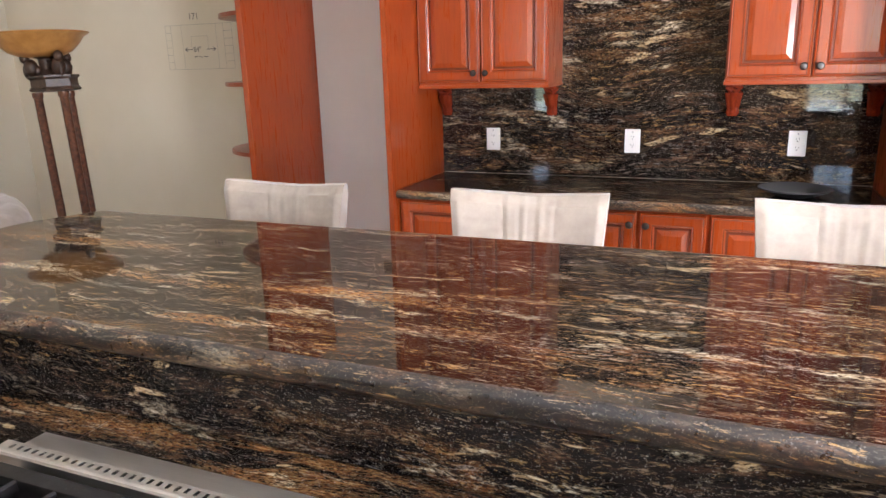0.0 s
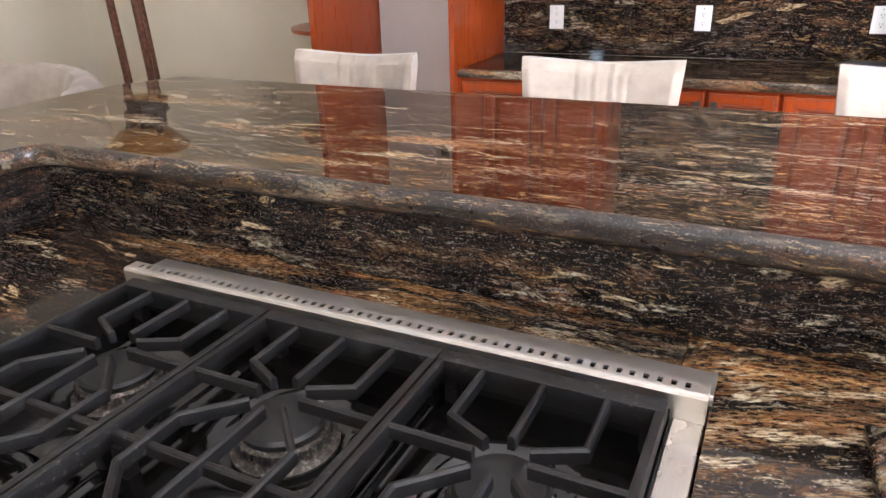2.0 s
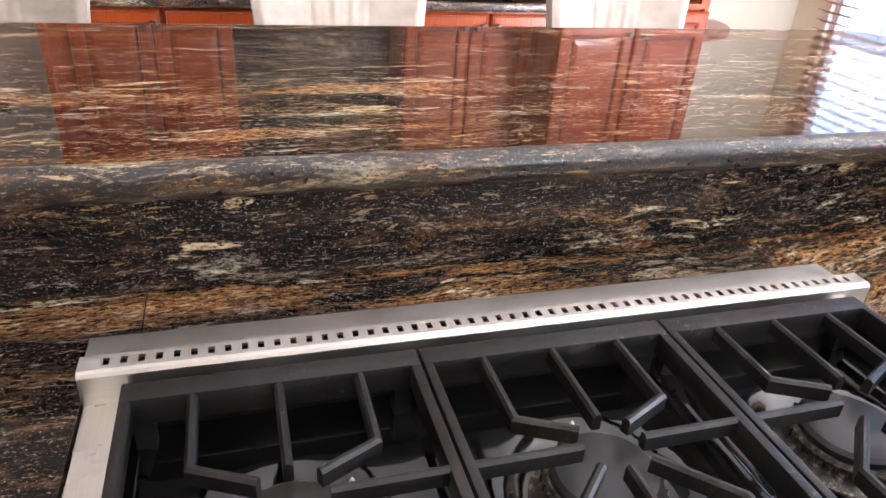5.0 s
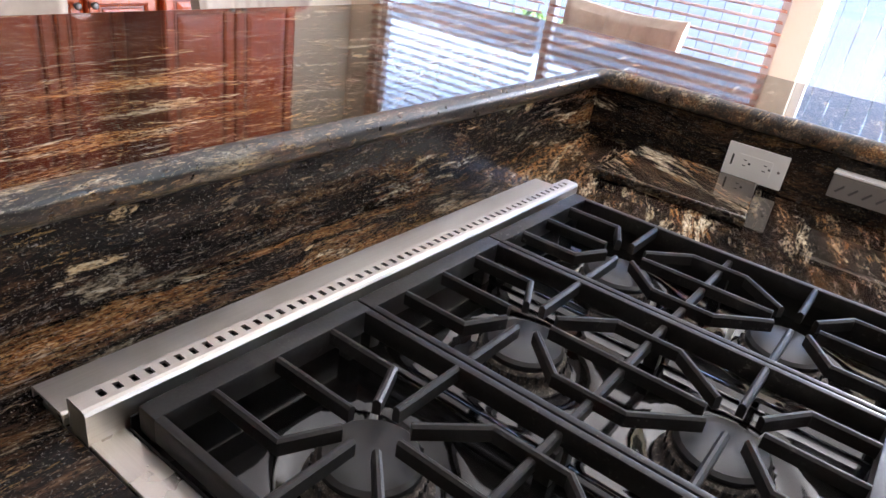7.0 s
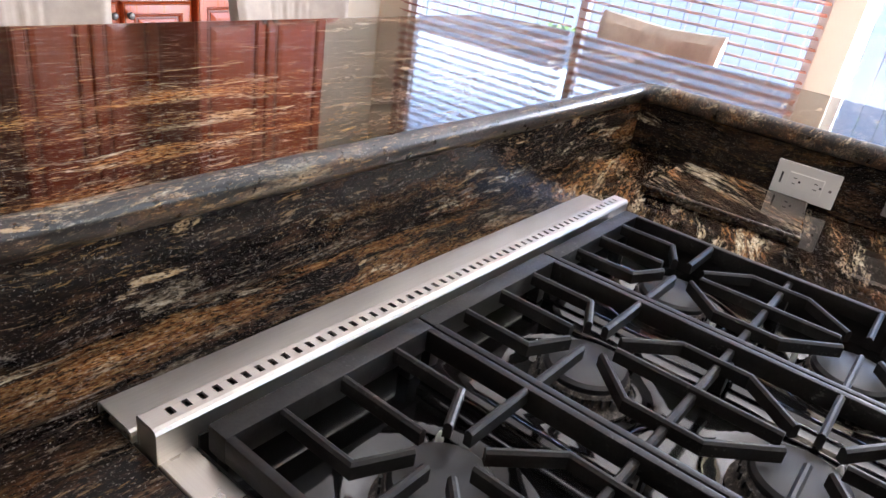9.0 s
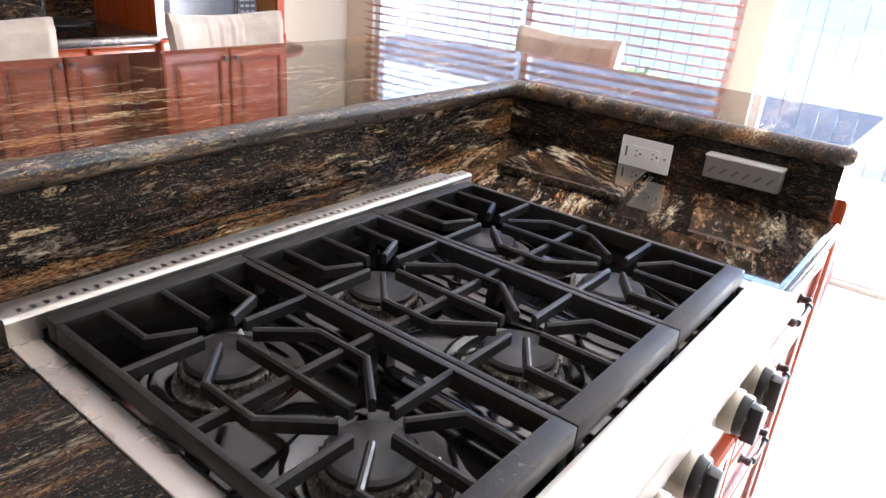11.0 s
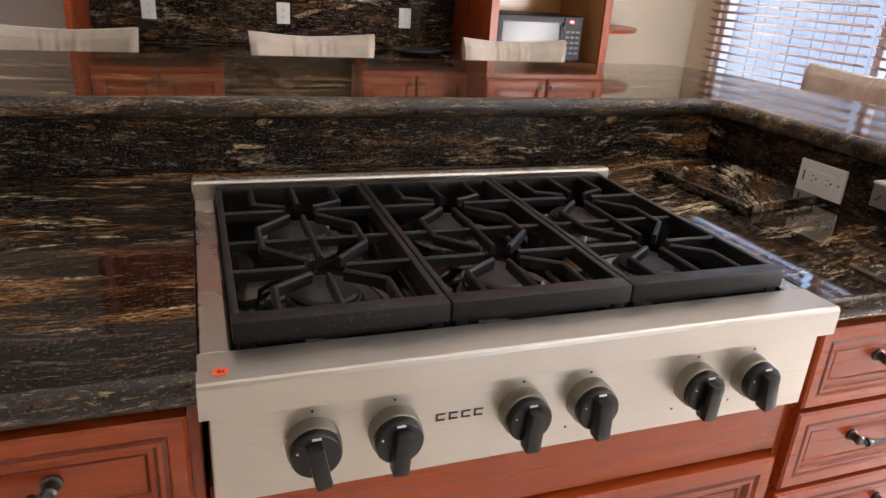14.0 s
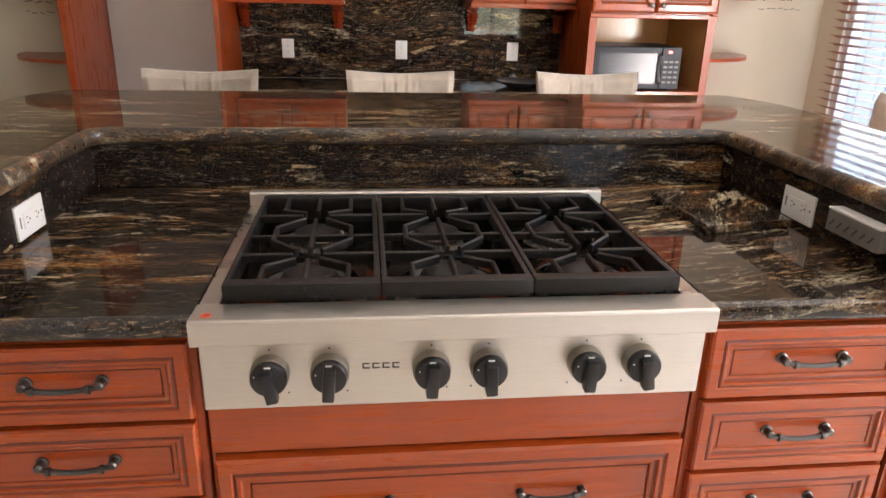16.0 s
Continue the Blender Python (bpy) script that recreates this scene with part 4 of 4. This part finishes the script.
def corbel(parent, x):
    """A carved bracket with a scrolled front and three lobes."""
    bm = bmesh.new()
    zs = (-0.008, -0.022, -0.042, -0.065, -0.088, -0.108, -0.122, -0.135, -0.146, -0.152)
    out = (0.066, 0.072, 0.074, 0.068, 0.056, 0.045, 0.041, 0.044, 0.040, 0.034)
    fat = (0.80, 1.0, 1.08, 1.0, 0.84, 0.66, 0.60, 0.72, 0.62, 0.25)
    for dx, pull_in in ((-0.021, 0.010), (0.0, 0.0), (0.021, 0.010)):
        squeeze = [1 - 0.35 * i / 9 for i in range(10)]
        add_tube(bm, [(x + dx * q, -(o - pull_in), z) for q, o, z in zip(squeeze, out, zs)], 0.0185, 10, fat)
    add_box(bm, x - 0.022, x + 0.022, -0.045, 0.0, -0.146, -0.004, 0.005)
    add_box(bm, x - 0.034, x + 0.034, -0.092, 0.0, -0.014, 0.002, 0.003)
    add_box(bm, x - 0.030, x + 0.030, -0.086, 0.0, -0.022, -0.0145, 0.003)
    return part("corbel", bm, CHERRY_CARVED, parent, "carved cherry corbel", True)


def wall_cabinet(x0, x1):
    w = x1 - x0
    c = thing("wall_cabinet", ((x0 + x1) / 2, 3.385, 1.383), "cherry wall cabinet with raised-panel doors and carved corbels", "cabinet", "wall cabinets")
    D = NORTH - 0.0205 - 3.385
    part("body", box(-w / 2, w / 2, 0.001, D, 0.0, 1.03), CHERRY, c)
    part("light_rail", box(-w / 2 - 0.004, w / 2 + 0.004, -0.012, D, -0.012, 0.004, 0.003), CHERRY_X, c)
    part("crown_moulding", extrude_x([(0.30, 1.03), (0.0, 1.03), (-0.02, 1.04), (-0.03, 1.06), (-0.06, 1.09), (-0.065, 1.11), (0.30, 1.11)], -w / 2 - 0.01, w / 2 + 0.01), CHERRY_X, c)
    for s in (-1, 1):
        d = part("door", raised_front(w / 2 - 0.006, 1.0, DOOR, DOOR_GLAZE), [CHERRY, GLAZE], c)
        d.matrix_basis = pose(s * w / 4, 0, 0.016)
        door_knob(d, -s * (w / 4 - 0.030), -0.02, 0.045)
        corbel(c, s * (w / 2 - 0.042)).matrix_basis = pose(0, D, -0.012)
    return c


wall_cabinet(-0.955, -0.290)
wall_cabinet(0.487, 1.143)

# tall panels of the refrigerator alcove
fs = thing("refrigerator_surround", (-1.365, 3.39, 0), "two tall cherry panels flanking an empty refrigerator alcove", "cabinet surround")
part("side_panel", box(-0.425, -0.390, -0.35, 0.309, 0.0, 2.45, 0.003), CHERRY, fs)
part("side_panel", box(0.380, 0.408, -0.36, 0.309, 0.0, 2.45, 0.003), CHERRY, fs)


def corner_shelf(x, z, side):
    bm = bmesh.new()
    R, n = 0.50, 14
    pts = [(0, 0)] + [(side * R * math.cos(a), -R * math.sin(a)) for a in [i * math.pi / 2 / n for i in range(n + 1)]]
    lo = [bm.verts.new((p[0], p[1], 0)) for p in pts]
    hi = [bm.verts.new((p[0], p[1], 0.022)) for p in pts]
    for i in range(len(pts)):
        j = (i + 1) % len(pts)
        bm.faces.new((lo[i], lo[j], hi[j], hi[i]))
    bm.faces.new(lo); bm.faces.new(hi)
    ob = solid("corner_shelf", bm, CHERRY_X, "quarter-round cherry shelf on the tall panel", "shelf", "thing", group="corner shelves")
    ob.matrix_basis = pose(x, NORTH - 0.001, z)
    return ob


for z in (0.65, 1.02, 1.40, 1.77):
    corner_shelf(-1.791, z, -1)
for z in (0.71, 1.08, 1.45):
    corner_shelf(1.922, z, 1)

# the tall unit with the open niche
tu = thing("tall_cabinet", (1.531, 3.08, 0), "tall cherry cabinet with an open microwave niche", "cabinet")
HW = 0.385
for s in (-1, 1):
    part("side_panel", box(min(s * HW, s * (HW - 0.022)), max(s * HW, s * (HW - 0.022)), 0.0, 0.6185, 0.0, 2.45), CHERRY, tu)
    part("stile", box(min(s * (HW - 0.0225), s * (HW - 0.045)), max(s * (HW - 0.0225), s * (HW - 0.045)), 0.001, 0.020, 0.905, 1.335), CHERRY, tu)
part("niche_floor", box(-0.366, 0.366, 0.002, 0.59, 0.890, 0.912), CHERRY_X, tu)
part("niche_back", box(-0.366, 0.366, 0.575, 0.59, 0.913, 1.334), NICHE, tu)
for s in (-1, 1):
    part("niche_side", box(s * 0.355 - 0.010, s * 0.355 + 0.010, 0.021, 0.574, 0.913, 1.334), NICHE, tu)
part("lower_body", box(-0.366, 0.366, 0.022, 0.60, 0.09, 0.889), CHERRY, tu)
part("upper_body", box(-0.366, 0.366, 0.022, 0.60, 1.335, 2.45), CHERRY, tu)
part("moulding", box(-HW - 0.004, HW + 0.004, -0.016, 0.021, 1.335, 1.359, 0.004), CHERRY_X, tu)
for s in (-1, 1):
    for z0, hh, kz in ((1.365, 1.06, 0.045), (0.11, 0.77, 0.71)):
        d = part("door", raised_front(0.380, hh, DOOR, DOOR_GLAZE), [CHERRY, GLAZE], tu)
        d.matrix_basis = pose(s * 0.193, 0.0, z0)
        door_knob(d, -s * 0.160, -0.02, kz)

mw = thing("microwave_oven", (1.466, 3.095, 0.913), "black microwave oven with a reflective glass door in the niche", "microwave")
part("body", box(-0.275, 0.275, 0.012, 0.40, 0.012, 0.262, 0.006), MW_BODY, mw)
part("door", box(-0.273, 0.150, -0.006, 0.013, 0.014, 0.260, 0.005), MW_BODY, mw)
part("door_window", box(-0.240, 0.120, -0.0075, -0.0055, 0.045, 0.225, 0.001), MW_GLASS, mw)
part("control_panel", box(0.152, 0.273, -0.004, 0.013, 0.014, 0.260, 0.004), MW_BODY, mw)
part("display", box(0.190, 0.212, -0.0052, -0.0038, 0.226, 0.238), RED_LED, mw)
part("handle", tube([(0.138, -0.007, 0.05), (0.138, -0.028, 0.06), (0.138, -0.028, 0.21), (0.138, -0.007, 0.22)], 0.006, 8), CHROME, mw)
bt = mesh_of(box(-0.012, 0.012, -0.0055, -0.0035, -0.006, 0.006, 0.001, 1), "button", TOGGLE)
for i in range(3):
    for j in range(5):
        share("button", bt, mw, pose(0.178 + 0.034 * i, 0, 0.055 + 0.030 * j))
for sx in (-0.24, 0.24):
    for sy in (0.05, 0.36):
        part("foot", box(sx - 0.012, sx + 0.012, sy - 0.012, sy + 0.012, 0, 0.0125), PLASTIC_DARK, mw)

dish = thing("black_dish", (0.80, 3.34, KZ2), "shallow black ceramic dish on the back counter", "dish")
part("bowl", lathe([(0.0001, 0.001), (0.06, 0.001), (0.08, 0.007), (0.135, 0.028), (0.147, 0.034), (0.145, 0.038), (0.130, 0.033), (0.075, 0.012), (0.0001, 0.012)], n=40), BLACK_PLATE, dish, smooth=True)
hb = solid("junction_box", box(-1.375, -1.320, NORTH - 0.008, NORTH - 0.0055, 1.845, 1.925, 0.001, 1), SWITCH_GREY, "grey wall box in the white alcove", "wall box", "thing")


# ---------- stools ----------
def bar_stool(at, turn, group="bar stools at the raised bar", label="cream suede bar stool with a pleated saddle back"):
    """Faces -y: the sitter looks along -y, the back is at +y."""
    s = thing("bar_stool", at, label, "stool", group, turn=turn)
    bm = bmesh.new()
    nu, nv = 72, 44
    Wb, z0, z1 = 0.222, 0.69, 1.127
    sheets = []
    for side in (-1, 1):
        rows = []
        for j in range(nv + 1):
            v = j / nv
            row = []
            for i in range(nu + 1):
                u = i / nu * 2 - 1
                flare = 0.90 + 0.16 * v
                x = u * Wb * flare
                y = 0.040 - 0.055 * u * u + 0.05 * v                         # wraps round the sitter, leans back
                z = z0 + (z1 - z0 - 0.020 * (1 - abs(u) ** 1.6)) * v
                t = 0.040 * (1 - max(0, abs(u) - 0.9) / 0.1 * 0.45) * (1 - max(0, v - 0.93) / 0.07 * 0.55)
                if abs(u) < 0.33:                                            # the gathered band
                    w = u + 0.10 * (1 - v) * math.sin(3 * u + 1.3)
                    t += 0.0016 * math.sin(w * 31 + 0.7 + 2 * v) + 0.0011 * math.sin(w * 57 + 2.0 + 3 * v) + 0.002
                t -= 0.005 * math.exp(-((abs(u) - 0.345) / 0.012) ** 2)      # seams
                t -= 0.0025 * (math.exp(-((v - 0.955) / 0.010) ** 2) + math.exp(-((v - 0.80) / 0.012) ** 2)) * (abs(u) > 0.345)
                row.append(bm.verts.new((x, y + side * t, z)))
            rows.append(row)
        sheets.append(rows)
    for rows in sheets:
        for j in range(nv):
            for i in range(nu):
                bm.faces.new((rows[j][i], rows[j][i + 1], rows[j + 1][i + 1], rows[j + 1][i]))
    a, b = sheets
    for j in range(nv):
        for i in (0, nu):
            bm.faces.new((a[j][i], a[j + 1][i], b[j + 1][i], b[j][i]))
    for i in range(nu):
        for j in (0, nv):
            bm.faces.new((a[j][i], a[j][i + 1], b[j][i + 1], b[j][i]))
    part("backrest", bm, FABRIC, s, "pleated cream suede", True)
    part("seat", box(-0.23, 0.23, -0.42, 0.03, 0.665, 0.76, 0.03, 4), FABRIC, s, smooth=True)
    part("seat_frame", box(-0.21, 0.21, -0.40, 0.02, 0.625, 0.664, 0.004), LEG_WOOD, s)
    for sx in (-1, 1):
        for sy in (-0.375, -0.005):
            part("leg", tube([(sx * 0.19, sy, 0.63), (sx * 0.21, sy * 1.04, 0.0)], 0.021, 8, (1, 0.7)), LEG_WOOD, s)
        part("stretcher", tube([(sx * 0.203, -0.383, 0.25), (sx * 0.203, -0.003, 0.25)], 0.010, 8), LEG_WOOD, s)
    part("footrest", tube([(-0.203, -0.384, 0.30), (0.203, -0.384, 0.30)], 0.012, 8), LEG_WOOD, s)
    return s


bar_stool((-0.848, 1.967, 0), 0.5)
bar_stool((-0.010, 1.988, 0), 3)
bar_stool((0.835, 2.026, 0), 1)
bar_stool((1.775, 1.220, 0), -92, label="cream suede bar stool beside the window")

# ---------- the corner with the lamp ----------
lamp = thing("floor_lamp", (-2.495, 2.58, 0), "bronze three-column torchiere lamp with an amber glass bowl", "floor lamp")
lamp.matrix_basis = pose(-2.495, 2.58, 0, 0, -2.2, 0) @ Matrix.Diagonal((1, 1, 0.974, 1))
part("base", lathe([(0.17, 0), (0.17, 0.02), (0.15, 0.035), (0.13, 0.05), (0.0001, 0.05)], n=32), BRONZE, lamp)
for i in range(3):
    a = radians(100 + 120 * i)
    x, y = 0.085 * math.cos(a), 0.085 * math.sin(a)
    part("column", lathe([(0.026, 0.05), (0.026, 0.07), (0.021, 0.08), (0.020, 1.42), (0.025, 1.43), (0.025, 1.45)], pose(x, y, 0), 14), LEG_MARBLED, lamp, "marbled red-brown column", True)
    # a seated bronze animal figure, kept as one plain shape
    bm = bmesh.new()
    for (dx, dz, rx, rz) in ((0.0, 0.045, 0.034, 0.045), (0.022, 0.092, 0.022, 0.028), (-0.026, 0.028, 0.022, 0.028), (0.026, 0.030, 0.012, 0.034)):
        bmesh.ops.create_icosphere(bm, subdivisions=2, radius=1, matrix=Matrix.LocRotScale((1.05 * x + dx * math.cos(a), 1.05 * y + dx * math.sin(a), 1.525 + dz), None, (rx, rx, rz)))
    part("figure", bm, BRONZE, lamp, "dark bronze seated figure", True)
bm = bmesh.new()
add_lathe(bm, [(0.075, 1.45), (0.112, 1.455), (0.116, 1.465), (0.106, 1.475), (0.104, 1.51), (0.116, 1.52), (0.116, 1.53), (0.0001, 1.53)], n=6)
part("capital", bm, BRONZE, lamp, "carved bronze platform")
part("socket", lathe([(0.05, 1.53), (0.035, 1.56), (0.035, 1.61), (0.06, 1.62), (0.0001, 1.625)], n=20), BRONZE, lamp).matrix_basis = pose(-0.03, 0, 0)
part("shade", lathe([(0.045, 1.618), (0.09, 1.622), (0.14, 1.645), (0.18, 1.685), (0.200, 1.715), (0.226, 1.728), (0.229, 1.734), (0.222, 1.737), (0.194, 1.722), (0.170, 1.690), (0.135, 1.655), (0.085, 1.632), (0.045, 1.628)], n=44), AMBER, lamp, "amber glass bowl", True).matrix_basis = pose(-0.055, 0, 0)


def tub_chair(at):
    t = thing("tub_chair", at, "cream button-tufted tub armchair beside the lamp", "armchair", turn=35)
    bm = bmesh.new()
    nu, nv, R = 64, 16, 0.40
    rings = []
    for i in range(nu + 1):
        a = radians(-25 + 230 * i / nu)
        ring = []
        end = 0.80 + 0.20 * math.sin(max(0, min(1, (i / nu) * 1.0)) * math.pi)
        for j in range(20):
            p = 2 * math.pi * j / 20
            rr = 0.085 * math.cos(p)
            zz = 0.60 + 0.40 * math.sin(p) if math.sin(p) < 0 else 0.60 + (0.41 * end) * math.sin(p) ** 0.6
            rr *= 1 + 0.22 * max(0, math.sin(p))
            tuft = 0.012 * abs(math.sin(a * 9)) * (1 if rr < 0 else 0.6)
            ring.append(bm.verts.new(((R + rr + (tuft if rr > 0 else -tuft)) * math.cos(a), (R + rr) * math.sin(a), zz + tuft * 0.6)))
        rings.append(ring)
    for a, b in zip(rings, rings[1:]):
        for k in range(20):
            bm.faces.new((a[k], a[(k + 1) % 20], b[(k + 1) % 20], b[k]))
    bm.faces.new(rings[0]); bm.faces.new(rings[-1])
    part("backrest", bm, FABRIC, t, smooth=True)
    part("seat", lathe([(0.0001, 0.20), (0.36, 0.20), (0.37, 0.24), (0.37, 0.42), (0.34, 0.46), (0.0001, 0.47)], n=32), FABRIC, t, smooth=True)
    for i in range(4):
        a = radians(45 + 90 * i)
        part("leg", tube([(0.28 * math.cos(a), 0.28 * math.sin(a), 0.22), (0.31 * math.cos(a), 0.31 * math.sin(a), 0)], 0.022, 8, (1, 0.6)), LEG_WOOD, t)
    return t


tub_chair((-2.52, 1.72, 0))


# ---------- pencil notes on the walls ----------
def strokes(name, lines, at, label, w=0.0035, ink=None):
    bm = bmesh.new()
    for x0, z0, x1, z1 in lines:
        d = Vector((x1 - x0, 0, z1 - z0))
        n = Vector((-d.z, 0, d.x)).normalized() * w / 2
        a, b = Vector((x0, 0, z0)), Vector((x1, 0, z1))
        bm.faces.new([bm.verts.new(p) for p in (a + n, b + n, b - n, a - n)])
    ob = solid(name, bm, ink or INK, label, "wall note", "thing", group="pencil notes on the wall")
    ob.matrix_basis = pose(*at)
    return ob


L = []
for z in (0.0, 0.27):
    L.append((0, z, 0.52, z))
for x in (0.0, 0.045, 0.13, 0.40, 0.455, 0.52):
    L.append((x, 0.0, x, 0.27))
for k in range(5):
    L.append((0.0, 0.045 + 0.045 * k, 0.045, 0.045 + 0.045 * k))
    L.append((0.455, 0.045 + 0.045 * k, 0.52, 0.045 + 0.045 * k))
L += [(0.20, 0.12, 0.20, 0.20), (0.33, 0.12, 0.33, 0.20), (0.20, 0.20, 0.33, 0.20)]
strokes("wall_sketch", L, (-2.865, NORTH - 0.0012, 1.50), "pencil sketch of a cabinet layout on the cream wall", 0.0018)
strokes("wall_note", [(0.145, 0.12, 0.205, 0.12), (0.315, 0.12, 0.385, 0.12), (0.145, 0.12, 0.165, 0.133), (0.145, 0.12, 0.165, 0.107), (0.385, 0.12, 0.365, 0.133), (0.385, 0.12, 0.365, 0.107), (0.21, 0.075, 0.24, 0.078), (0.25, 0.078, 0.275, 0.072), (0.285, 0.076, 0.32, 0.074)], (-2.865, NORTH - 0.0014, 1.50), "dark felt-pen dimension arrow on the cream wall", 0.005, PEN)


def note(text, at, size, label):
    cu = bpy.data.curves.new("wall_figure", "FONT")
    cu.body, cu.size, cu.extrude = text, size, 0.0002
    tmp = bpy.data.objects.new("wall_figure", cu)
    scene.collection.objects.link(tmp)
    me = bpy.data.meshes.new_from_object(tmp.evaluated_get(bpy.context.evaluated_depsgraph_get()))
    bpy.data.objects.remove(tmp)
    me.materials.clear(); me.materials.append(PEN)
    ob = new("wall_figure", me)
    ob.matrix_basis = pose(*at, 90, 0, 0)
    return tagged(ob, label, "wall note", "pencil notes on the wall", "thing")


note("171", (-2.67, NORTH - 0.0014, 1.80), 0.055, "handwritten figure 171 on the cream wall")
note('84"', (-2.655, NORTH - 0.0016, 1.605), 0.045, "handwritten figure 84 on the cream wall")
rnd = random.Random(3)
def scribble(at, rows, width, label):
    L = []
    for r in range(rows):
        x = 0
        while x < width * rnd.uniform(0.7, 1.0):
            w = rnd.uniform(0.02, 0.05)
            L.append((x, -0.06 * r + rnd.uniform(-0.006, 0.006), x + w, -0.06 * r + rnd.uniform(-0.01, 0.01)))
            x += w + rnd.uniform(0.008, 0.02)
    return strokes("wall_note", L, at, label, 0.005, PEN)
scribble((-2.20, NORTH - 0.0013, 1.66), 2, 0.12, "unreadable pencil note on the cream wall by the shelves")
scribble((-2.24, NORTH - 0.0013, 1.40), 3, 0.15, "unreadable pencil note on the cream wall under a shelf")
scribble((2.52, NORTH - 0.0013, 1.52), 3, 0.30, "unreadable pencil note on the cream wall by the window")

# ---------- floor tiles ----------
T = 0.60
tile = mesh_of(box(-T / 2 + 0.0025, T / 2 - 0.0025, -T / 2 + 0.0025, T / 2 - 0.0025, -0.006, 0.0, 0.0015, 1), "tile", TILE)
nx, ny = int((EAST - WEST) / T), int((NORTH - SOUTH) / T)
for i in range(nx + 1):
    for j in range(ny + 1):
        x, y = EAST - T * (i + 0.5), SOUTH + T * (j + 0.5)
        if x - T / 2 < WEST - 0.12 or y + T / 2 > NORTH + 0.13:
            continue
        share("tile", tile, floor, pose(x, y, 0.0))
